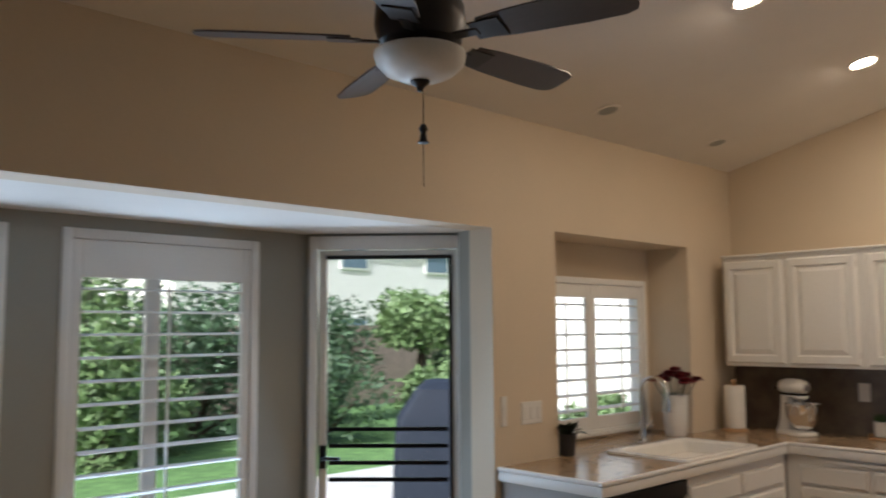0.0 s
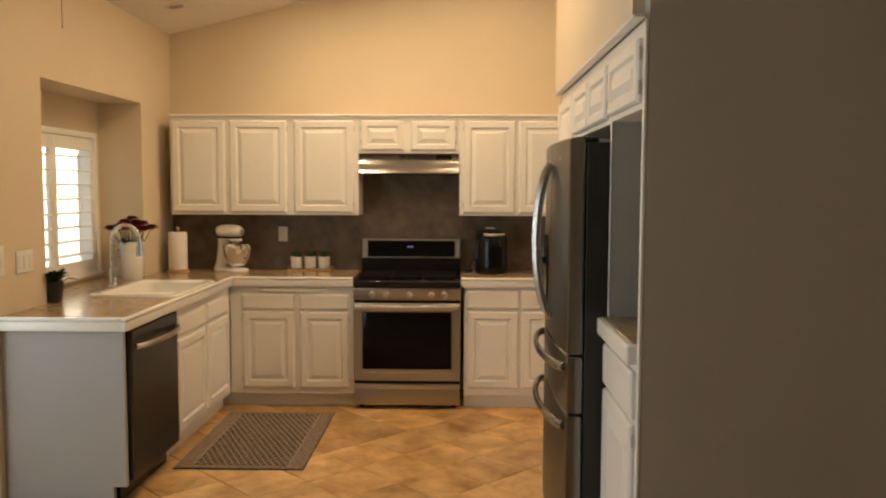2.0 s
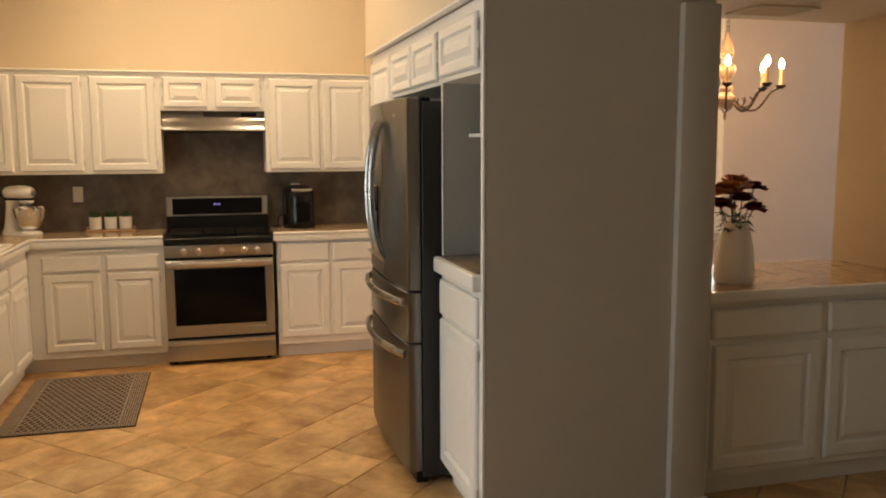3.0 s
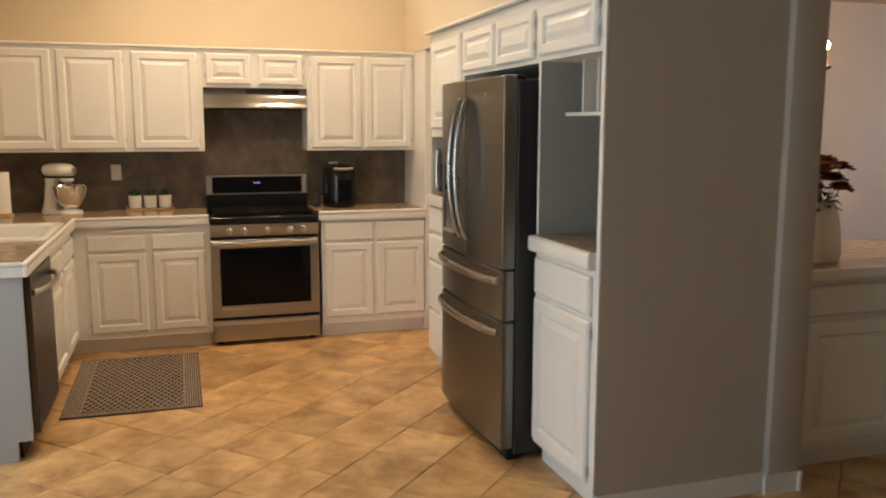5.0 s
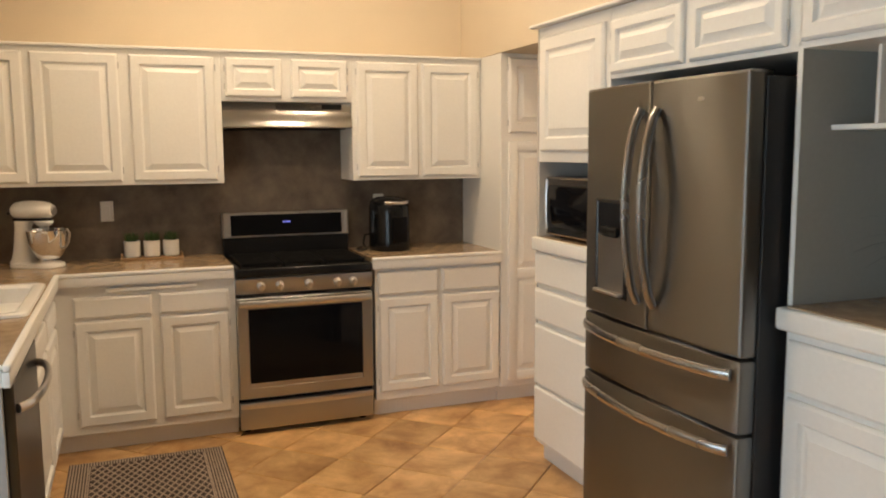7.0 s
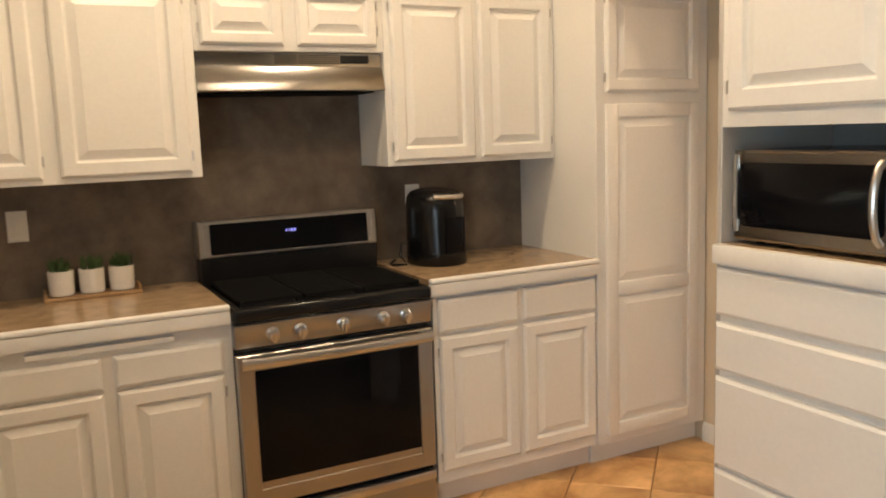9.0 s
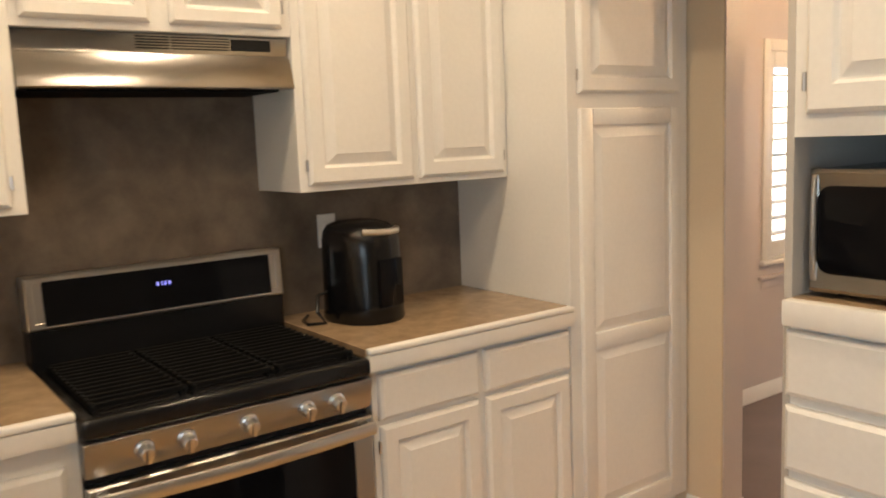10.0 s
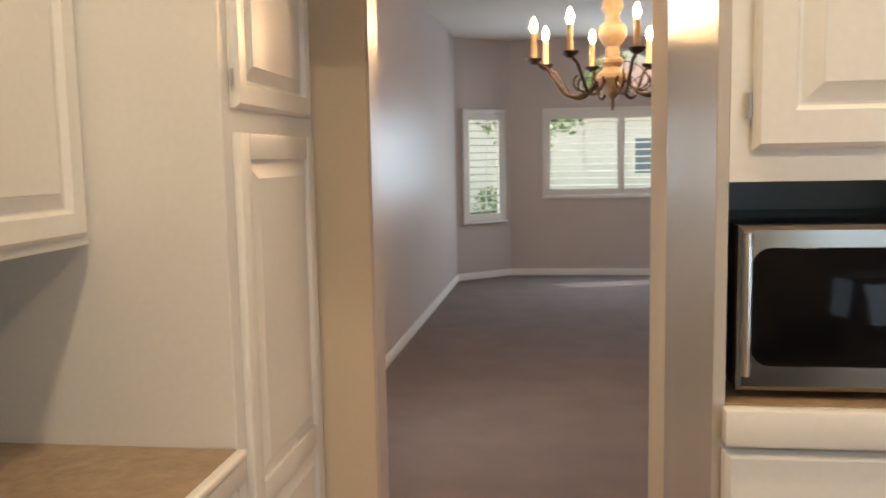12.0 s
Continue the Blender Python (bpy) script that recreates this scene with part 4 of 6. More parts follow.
part("edge_trim", bm, STEEL_H, d)
bm = mb()
lathe(bm, [(0, 0), (0.022, 0), (0.021, 0.001), (0, 0.0015)], m=pose(0.245, -0.0015, 0.078, 90, 0, 0) @ Matrix.Diagonal((1, 0.42, 1, 1)), seg=20)
part("badge", bm, STEEL_H, d, "small oval badge")

# ---- sink and faucet ----
sk = thing("sink", "white drop-in kitchen sink with a raised rim", "sink")
bm = mb()
cx, cy = (SINK[0] + SINK[2]) / 2, (SINK[1] + SINK[3]) / 2
hw, hd2 = (SINK[2] - SINK[0]) / 2, (SINK[3] - SINK[1]) / 2


rows = []
for dw_, dh_, r, z in ((0.025, 0.025, 0.05, 0.001), (0.022, 0.022, 0.05, 0.012), (0.012, 0.012, 0.05, 0.016), (-0.02, -0.02, 0.05, 0.014), (-0.032, -0.032, 0.06, 0.0), (-0.045, -0.045, 0.07, -0.14), (-0.09, -0.09, 0.07, -0.175)):
    rows.append([bm.verts.new((cx + x, cy + y, CT + z)) for x, y in rrect(hw + dw_, hd2 + dh_, r)])
for p, q in zip(rows, rows[1:]):
    for i in range(len(p)):
        bm.faces.new((p[i], p[(i + 1) % len(p)], q[(i + 1) % len(q)], q[i]))
bm.faces.new(rows[-1])
part("bowl", bm, CERAMIC, sk)
bm = mb()
cyl(bm, (cx, cy, CT - 0.176), (cx, cy, CT - 0.172), 0.045, seg=20)
part("drain", bm, CHROME, sk, "chrome drain")
fc = thing("faucet", "tall chrome gooseneck faucet behind the sink", "faucet", pose(4.405, 2.995, CT))
bm = mb()
lathe(bm, [(0, 0), (0.03, 0), (0.03, 0.012), (0.022, 0.02), (0.020, 0.12), (0.017, 0.13), (0, 0.13)], seg=20)
part("base", bm, CHROME, fc)
bm = mb()
pts = [(0, 0, 0.12), (0, 0, 0.28)] + [(0, -0.085 + 0.085 * math.cos(a), 0.31 + 0.085 * math.sin(a)) for a in [math.pi * k / 10 for k in range(11)]] + [(0, -0.17, 0.27)]
sweep(bm, pts, 0.013, 12)
part("neck", bm, CHROME, fc)
bm = mb()
cyl(bm, (0, -0.17, 0.285), (0, -0.17, 0.20), 0.017, 0.021, 16)
part("spray_head", bm, CHROME, fc)
bm = mb()
sweep(bm, [(0.018, 0, 0.09), (0.06, 0.0, 0.11), (0.11, 0.0, 0.13)], 0.007, 8)
part("lever", bm, CHROME, fc)


# ---- small things on the counters ----
def leaf_card(bm, p, d, length, width, droop=0.3):
    """A folded leaf of four faces from p along d."""
    p, d = Vector(p), Vector(d).normalized()
    side = d.cross(Vector((0, 0, 1)))
    side = side.normalized() if side.length > 0.05 else Vector((1, 0, 0))
    mid = p + d * length * 0.5
    tip = p + d * length - Vector((0, 0, droop * length))
    a, b = mid + side * width, mid - side * width
    lift = Vector((0, 0, width * 0.3))
    vs = [bm.verts.new(v) for v in (p, a + lift, tip, b + lift, mid)]
    for q in ((0, 1, 4), (1, 2, 4), (2, 3, 4), (3, 0, 4)):
        bm.faces.new([vs[i] for i in q])


def bloom(bm, c, r, rnd, n=26):
    """A rose-like head of overlapping petals."""
    c = Vector(c)
    for i in range(n):
        f = i / n
        a = i * 2.4
        up = 1.15 - 1.2 * f
        d = Vector((math.cos(a) * (0.25 + f), math.sin(a) * (0.25 + f), up)).normalized()
        q = d.to_track_quat("Z", "Y").to_matrix().to_4x4()
        m = Matrix.Translation(c + d * r * (0.25 + 0.45 * f)) @ q @ Matrix.Rotation(rnd.uniform(-0.5, 0.5), 4, "X")
        s = r * (0.38 + 0.32 * f)
        vs = [bm.verts.new(m @ Vector(v)) for v in ((-s * 0.7, 0, -s * 0.5), (s * 0.7, 0, -s * 0.5), (s, s * 0.15, s * 0.4), (0, -s * 0.1, s * 0.75), (-s, s * 0.15, s * 0.4))]
        bm.faces.new(vs)


def bouquet(label, at, vase_profile, vase_mat, heads, leaves, rnd):
    v = thing("vase_of_flowers", label, "flowers", pose(*at))
    bm = mb()
    lathe(bm, vase_profile, seg=28)
    part("vase", bm, vase_mat, v)
    top = vase_profile[-1][1] if vase_profile[-1][0] > 0.02 else vase_profile[-2][1]
    stems = mb()
    for (x, y, z, r, m) in heads:
        sweep(stems, [(0.2 * x, 0.2 * y, top - 0.1), (0.6 * x, 0.6 * y, (top + z) / 2), (x, y, z)], 0.003, 5)
        bm = mb()
        bloom(bm, (x, y, z), r, rnd)
        part("flower", bm, m, v)
    part("stems", stems, DARK_LEAF, v)
    bm = mb()
    for _ in range(leaves):
        a = rnd.uniform(0, 2 * math.pi)
        z = top + rnd.uniform(0.0, 0.11)
        leaf_card(bm, (0.02 * math.cos(a), 0.02 * math.sin(a), z), (math.cos(a), math.sin(a), rnd.uniform(0.1, 0.8)), rnd.uniform(0.06, 0.11), 0.018)
    part("leaves", bm, DARK_LEAF, v)
    return v


rnd = random.Random(5)
heads = [(0.085 * math.cos(k * 1.05) * s, 0.085 * math.sin(k * 1.05) * s, 0.36 + 0.05 * (1 - s) + rnd.uniform(-0.01, 0.02), 0.045, RED) for s, n in ((1.55, 9), (0.8, 6), (0.15, 1)) for k in range(n)]
bouquet("dark red flowers in a tall white vase beside the sink", (4.90, 3.07, CT + 0.001), [(0, 0), (0.062, 0), (0.068, 0.01), (0.078, 0.15), (0.082, 0.255), (0.078, 0.258), (0.072, 0.15), (0.0, 0.12)], CERAMIC, heads, 26, rnd)
pt = thing("paper_towel_holder", "upright white paper towel roll on a wooden stand", "paper towel", pose(5.40, 2.925, CT))
bm = mb()
lathe(bm, [(0, 0), (0.082, 0), (0.082, 0.012), (0.076, 0.018), (0, 0.018)], seg=28)
part("base", bm, WOOD, pt)
bm = mb()
lathe(bm, [(0.02, 0.02), (0.066, 0.02), (0.068, 0.03), (0.068, 0.292), (0.066, 0.298), (0.02, 0.298)], seg=32)
part("roll", bm, PAPER, pt)
bm = mb()
lathe(bm, [(0, 0.018), (0.011, 0.018), (0.011, 0.315), (0.016, 0.325), (0.010, 0.338), (0, 0.34)], seg=16)
part("rod", bm, WOOD, pt)

mx = thing("stand_mixer", "white tilt-head stand mixer with a steel bowl", "mixer", pose(5.539, 2.672, CT, 0, 0, -117) @ Matrix.Diagonal((1, 1, 0.93, 1)))


def lofted(sections):
    """One closed skin through rounded rectangles (centre x, half length, half width, corner share, z)."""
    bm = mb()
    rows = [[bm.verts.new((o + x, y, z)) for x, y in rrect(a, b, min(a, b) * r)] for o, a, b, r, z in sections]
    for p, q in zip(rows, rows[1:]):
        for i in range(len(p)):
            bm.faces.new((p[i], p[(i + 1) % len(p)], q[(i + 1) % len(q)], q[i]))
    bm.faces.new(rows[0][::-1])
    bm.faces.new(rows[-1])
    return bm


part("base", lofted(((0.14, 0.138, 0.082, 0.9, 0.0), (0.14, 0.142, 0.085, 0.9, 0.006), (0.14, 0.138, 0.080, 0.9, 0.022), (0.14, 0.125, 0.066, 0.9, 0.029))), CERAMIC, mx)
part("pedestal", lofted(((0.062, 0.068, 0.066, 0.85, 0.024), (0.062, 0.054, 0.056, 0.85, 0.05), (0.062, 0.043, 0.048, 0.85, 0.10), (0.064, 0.037, 0.043, 0.85, 0.17), (0.070, 0.038, 0.042, 0.85, 0.23), (0.082, 0.052, 0.044, 0.85, 0.272))), CERAMIC, mx)
bm = mb()
lathe(bm, [(0, 0), (0.036, 0.004), (0.052, 0.022), (0.060, 0.065), (0.062, 0.12), (0.059, 0.168), (0.050, 0.205), (0.034, 0.225), (0.0, 0.231)], m=pose(0.018, 0, 0.325, 0, 90, 0) @ Matrix.Diagonal((0.92, 1, 1, 1)), seg=28)
head = part("head", bm, CERAMIC, mx)
part("seam", lofted(((0.125, 0.100, 0.044, 0.8, 0.268), (0.125, 0.102, 0.046, 0.8, 0.284))), BLACK_PLASTIC, head, "dark seam below the head")
part("nose", lofted(((0.190, 0.036, 0.036, 0.95, 0.240), (0.190, 0.046, 0.044, 0.95, 0.254), (0.180, 0.054, 0.046, 0.9, 0.269))), CERAMIC, head)
bm = mb()
lathe(bm, [(0, 0), (0.020, 0), (0.024, 0.004), (0.022, 0.010), (0, 0.012)], m=pose(0.243, 0, 0.322, 0, 90, 0), seg=20)
part("hub_cap", bm, STEEL_H, head, "round steel hub cap")
for side in (1, -1):
    bm = mb()
    cyl(bm, (0.03, 0.053 * side, 0.312), (0.03, 0.066 * side, 0.312), 0.007, seg=12)
    part("speed_knob", bm, BLACK_PLASTIC, head)
bm = mb()
cyl(bm, (0.190, 0, 0.242), (0.190, 0, 0.222), 0.026, 0.022, 20)
cyl(bm, (0.205, 0, 0.224), (0.205, 0, 0.12), 0.009, seg=12)
part("beater_shaft", bm, STEEL_H, head)
bm = mb()
lathe(bm, [(0, 0.030), (0.050, 0.030), (0.052, 0.040), (0.046, 0.046), (0.062, 0.060), (0.088, 0.100), (0.102, 0.150), (0.108, 0.212), (0.112, 0.216), (0.106, 0.216), (0.098, 0.150), (0.05, 0.06), (0, 0.052)], (0.205, 0, 0), 36)
bowl = part("bowl", bm, CHROME, mx, "polished steel mixing bowl")
bm = mb()
sweep(bm, [(0.305, -0.02, 0.200), (0.335, -0.03, 0.222), (0.348, -0.032, 0.200), (0.338, -0.03, 0.150), (0.318, -0.025, 0.120), (0.288, -0.02, 0.110)], 0.007, 10)
part("handle", bm, STEEL_H, bowl)

tray = thing("planter_tray", "wooden tray with three small white grass pots", "planter", pose(5.58, 1.965, CT))
bm = mb()
box(bm, (-0.055, -0.17, 0), (0.055, 0.17, 0.014), 0.003, 1)
for y in (-0.167, 0.157):
    box(bm, (-0.055, y, 0.014), (0.055, y + 0.01, 0.034), 0.002, 1)
part("tray", bm, WOOD, tray)
rnd = random.Random(9)
for y in (-0.105, 0.0, 0.105):
    bm = mb()
    lathe(bm, [(0, 0.015), (0.040, 0.015), (0.044, 0.02), (0.046, 0.105), (0.043, 0.107), (0.040, 0.095), (0, 0.092)], (0, y, 0), 24)
    p = part("pot", bm, CERAMIC, tray, "small white pot")
    bm = mb()
    for _ in range(70):
        a, r = rnd.uniform(0, 6.28), 0.036 * math.sqrt(rnd.random())
        b = Vector((r * math.cos(a), y + r * math.sin(a), 0.09))
        leaf_card(bm, b, (rnd.uniform(-0.4, 0.4), rnd.uniform(-0.4, 0.4), 1), rnd.uniform(0.055, 0.08), 0.004, 0.05)
    part("grass", bm, LEAF, p, "short green grass")

km = thing("coffee_maker", "black single-cup coffee maker with a silver lid band", "coffee maker", pose(5.45, 0.585, CT, 0, 0, -78))
bm = mb()
rows = [[bm.verts.new((x, o + y, z)) for x, y in rrect(a, b, min(a, b) * 0.97)] for o, a, b, z in ((0, 0.112, 0.135, 0.0), (0, 0.116, 0.14, 0.01), (0, 0.114, 0.136, 0.06), (0, 0.113, 0.134, 0.21), (0, 0.112, 0.132, 0.265), (0.004, 0.106, 0.124, 0.292), (0.01, 0.090, 0.105, 0.312), (0.014, 0.06, 0.07, 0.323), (0.016, 0.02, 0.025, 0.327))]
for p, q in zip(rows, rows[1:]):
    for i in range(len(p)):
        bm.faces.new((p[i], p[(i + 1) % len(p)], q[(i + 1) % len(q)], q[i]))
bm.faces.new(rows[0][::-1])
bm.faces.new(rows[-1])
part("body", bm, BLACK_PLASTIC, km)
bm = mb()
sweep(bm, [(-0.075, -0.09, 0.294), (-0.045, -0.120, 0.292), (0, -0.130, 0.291), (0.045, -0.120, 0.292), (0.075, -0.09, 0.294)], 0.011, 10)
part("lid_handle", bm, STEEL_H, km, "silver lid handle")
bm = mb()
box(bm, (-0.05, -0.1375, 0.055), (0.05, -0.125, 0.205), 0.002, 2)
part("cup_bay", bm, BLACK_GLASS, km)
bm = mb()
sweep(bm, [(-0.11, 0.05, 0.10), (-0.135, 0.07, 0.09), (-0.15, 0.06, 0.04), (-0.14, 0.03, 0.006), (-0.19, 0.06, 0.006), (-0.16, 0.12, 0.006), (-0.10, 0.17, 0.006)], 0.006, 6)
part("cord", bm, BLACK_PLASTIC, km)


def plate(name, label, m, w, h, kind_):
    p = thing(name, label, "outlet" if kind_ == "outlet" else "switch", m)
    bm = mb()
    ring_panel(bm, w, h, [(0, 0), (0, -0.003), (0.003, -0.006), (0.006, -0.006)], -w / 2, -h / 2)
    part("cover", bm, WHITE_PLASTIC, p)
    n = max(1, round(w / 0.06))
    for i in range(n):
        x = -w / 2 + w * (i + 0.5) / n
        bm = mb()
        box(bm, (x - 0.016, -0.009, -0.033), (x + 0.016, -0.005, 0.033), 0.002, 1)
        part("rocker" if kind_ != "outlet" else "socket", bm, CERAMIC if kind_ != "outlet" else WHITE_PLASTIC, p)
    return p


plate("wall_outlet", "white double outlet on the backsplash", pose(XW - 0.0225, 2.195, 1.212) @ FACE_W, 0.07, 0.115, "outlet")
plate("wall_outlet", "white double outlet behind the coffee maker", pose(XW - 0.0225, 0.585, 1.215) @ FACE_W, 0.07, 0.115, "outlet")
plate("light_switch", "wide white switch plate beside the sink recess", pose(3.475, YS - 0.0005, 1.19), 0.165, 0.115, "switch")
plate("light_switch", "small white wall control beside the bay door", pose(3.262, YS - 0.0005, 1.21), 0.045, 0.15, "switch")
dpn = thing("potted_plant", "small leafy plant in a dark pot on the counter", "plant", pose(3.755, 3.05, CT))
bm = mb()
lathe(bm, [(0, 0), (0.042, 0), (0.055, 0.115), (0.052, 0.117), (0.04, 0.09), (0, 0.09)], seg=24)
part("pot", bm, GREY_POT, dpn)
bm = mb()
for k in range(38):
    a = k * 2.4
    leaf_card(bm, (0.015 * math.cos(a), 0.015 * math.sin(a), 0.10), (math.cos(a), math.sin(a), rnd.uniform(0.3, 2.0)), rnd.uniform(0.08, 0.15), 0.02, 0.25)
part("leaves", bm, DARK_LEAF, dpn)
# plant in the nook
npn = thing("potted_plant", "spiky houseplant in a blue and white pot in the nook", "plant", pose(2.29, -0.10, 1.0747))
bm = mb()
lathe(bm, [(0, 0), (0.034, 0), (0.040, 0.02), (0.050, 0.07), (0.056, 0.118), (0.052, 0.118), (0.048, 0.1), (0, 0.1)], seg=28)
pot = part("pot", bm, CERAMIC, npn, "white pot with blue glaze marks")
for row, (z, r) in enumerate(((0.022, 0.0412), (0.045, 0.0460), (0.068, 0.0502), (0.091, 0.0532))):
    for k in range(14):
        a = math.tau * (k + 0.5 * (row % 2)) / 14
        bm = mb()
        box(bm, (-0.0055, -0.0015, -0.007), (0.0055, 0.001, 0.007), 0.0006, 1, m=Matrix.Translation((r * math.cos(a), r * math.sin(a), z)) @ pose(0, 0, 0, 0, 0, math.degrees(a) + 90))
        part("glaze_mark", bm, BLUE, pot)
bm = mb()
cyl(bm, (0, 0, 0.09), (0.01, 0, 0.22), 0.010, 0.007, 8)
part("stem", bm, BARK, npn)
bm = mb()
for k in range(60):
    a, el = k * 2.4, rnd.uniform(-0.1, 1.3)
    ln = rnd.uniform(0.16, 0.27)
    d = Vector((math.cos(a) * math.cos(el), math.sin(a) * math.cos(el), math.sin(el)))
    p = Vector((0.01, 0, 0.19 + 0.05 * rnd.random()))
    s = d.cross(Vector((0, 0, 1))).normalized() * 0.006
    prev = None
    for i in range(5):
        f = i / 4
        c = p + d * ln * f - Vector((0, 0, 0.22 * ln * f * f * 1.6))
        w = s * (1 - f) + s * 0.05
        cur = [bm.verts.new(c - w), bm.verts.new(c + w)]
        if prev:
            bm.faces.new((prev[0], prev[1], cur[1], cur[0]))
        prev = cur
part("leaves", bm, DARK_LEAF, npn)

# ---- rug ----
rug = thing("kitchen_rug", "woven dark taupe kitchen rug with pale lattice and striped border", "rug", pose(3.77, 1.682, 0.0))
RL, RB = 1.17, 0.735
bm = mb()
box(bm, (0, 0, 0.0005), (RL, RB, 0.007), 0.002, 1)
part("base", bm, RUG_B, rug)
bm = mb()
ax, bx_, ay, by = 0.066, RL - 0.066, 0.106, RB - 0.106
y = 0.008
while y < RB - 0.012:               # stripes run the long way; short ticks at the two ends
    long_ = y < ay - 0.018 or y > by + 0.010
    for x0, x1 in ((0.006, RL - 0.006),) if long_ else ((0.006, ax - 0.010), (bx_ + 0.010, RL - 0.006)):
        box(bm, (x0, y, 0.006), (x1, y + 0.0072, 0.0096))
    y += 0.0132
part("stripes", bm, RUG_A, rug, "pale woven border stripes")
bm = mb()
cell, band, run = 0.038, 0.0068, 0.5
for s in (1, -1):
    for k in range(-40, 60):
        c = ay + k * cell
        # clip the line y = c + s * run * (x - ax) to the field
        xs = sorted((ax + (ay - c) / (s * run), ax + (by - c) / (s * run)))
        xa, xb = max(ax, xs[0]), min(bx_, xs[1])
        if xb - xa < 0.01:
            continue
        ya, yb = c + s * run * (xa - ax), c + s * run * (xb - ax)
        n = Vector((-(yb - ya), xb - xa, 0)).normalized() * band * 0.5
        h = 0.0088 if s > 0 else 0.0093
        vs = [bm.verts.new(v + Vector((0, 0, z))) for z in (-0.003, 0) for v in (Vector((xa, ya, h)) - n, Vector((xb, yb, h)) - n, Vector((xb, yb, h)) + n, Vector((xa, ya, h)) + n)]
        bm.faces.new(vs[4:])
        for q in range(4):
            bm.faces.new((vs[q], vs[(q + 1) % 4], vs[4 + (q + 1) % 4], vs[4 + q]))
part("lattice", bm, RUG_A, rug, "pale woven lattice")
for a, b in (((ax - 0.004, ay - 0.010), (bx_ + 0.004, ay - 0.004)), ((ax - 0.004, by + 0.004), (bx_ + 0.004, by + 0.010))):
    bm = mb()
    box(bm, (*a, 0.006), (*b, 0.0105))
    part("lattice_edge", bm, RUG_A, rug)

# ---- ceiling fan ----
fan = thing("ceiling_fan", "dark bronze five-blade ceiling fan with a frosted light bowl", "ceiling fan", pose(1.754, 2.001, 0))
fz = 2.548
bm = mb()
top = ceil_z(2.001)
lathe(bm, [(0, top + 0.03), (0.07, top + 0.03), (0.07, top - 0.03), (0.035, top - 0.06), (0, top - 0.06)], seg=24)
part("canopy", bm, FAN_METAL, fan)
bm = mb()
cyl(bm, (0, 0, fz + 0.10), (0, 0, top - 0.04), 0.013, seg=12)
part("downrod", bm, FAN_METAL, fan)
bm = mb()
lathe(bm, [(0, fz + 0.13), (0.05, fz + 0.13), (0.10, fz + 0.10), (0.135, fz + 0.05), (0.14, fz - 0.01), (0.125, fz - 0.065), (0.085, fz - 0.085), (0.08, fz - 0.092), (0, fz - 0.092)], seg=32)
part("motor", bm, FAN_METAL, fan)
bm = mb()
lathe(bm, [(0.075, fz - 0.088), (0.137, fz - 0.094), (0.140, fz - 0.102), (0.134, fz - 0.128), (0.106, fz - 0.157), (0.060, fz - 0.177), (0, fz - 0.182)], seg=36)
part("light_bowl", bm, FROST, fan, "frosted white glass bowl")
bm = mb()
lathe(bm, [(0, fz - 0.180), (0.030, fz - 0.181), (0.026, fz - 0.190), (0.012, fz - 0.200), (0.008, fz - 0.212), (0, fz - 0.214)], seg=20)
part("finial", bm, FAN_METAL, fan)
for k in range(5):
    m = pose(0, 0, fz - 0.054, 0, 0, -73 + 72 * k) @ pose(0, 0, 0, -13, 0, 0)
    bm = mb()
    out_ = [(0.21, 0.050), (0.30, 0.062), (0.50, 0.072), (0.62, 0.070), (0.655, 0.055), (0.665, 0.03)]
    line = out_ + [(x, -w) for x, w in out_[::-1]]
    lo = [bm.verts.new((x, y, -0.003)) for x, y in line]
    hi = [bm.verts.new((x, y, 0.003)) for x, y in line]
    for i in range(len(line)):
        j = (i + 1) % len(line)
        bm.faces.new((lo[i], lo[j], hi[j], hi[i]))
    bm.faces.new(lo[::-1])
    bm.faces.new(hi)
    bl = part("blade", bm, FAN_BLADE, fan, "dark wooden blade", m=m)
    bm = mb()
    box(bm, (0.10, -0.018, -0.012), (0.20, 0.018, -0.004), 0.003, 1)
    box(bm, (0.18, -0.045, -0.009), (0.28, 0.045, -0.0035), 0.003, 1)
    part("blade_arm", bm, FAN_METAL, bl)
bm = mb()
cyl(bm, (0.012, 0, fz - 0.21), (0.012, 0, fz - 0.40), 0.0016, seg=6)
ch = part("pull_chain", bm, BRONZE, fan)
bm = mb()
lathe(bm, [(0, -0.31), (0.008, -0.312), (0.014, -0.325), (0.008, -0.338), (0.012, -0.36), (0.018, -0.368), (0.0, -0.372)], (0.012, 0, fz), 14)
part("chain_fob", bm, FAN_METAL, ch)
bm = mb()
cyl(bm, (0.012, 0, fz - 0.40), (0.012, 0, fz - 0.50), 0.0012, seg=6)
part("chain_end", bm, BRONZE, ch)

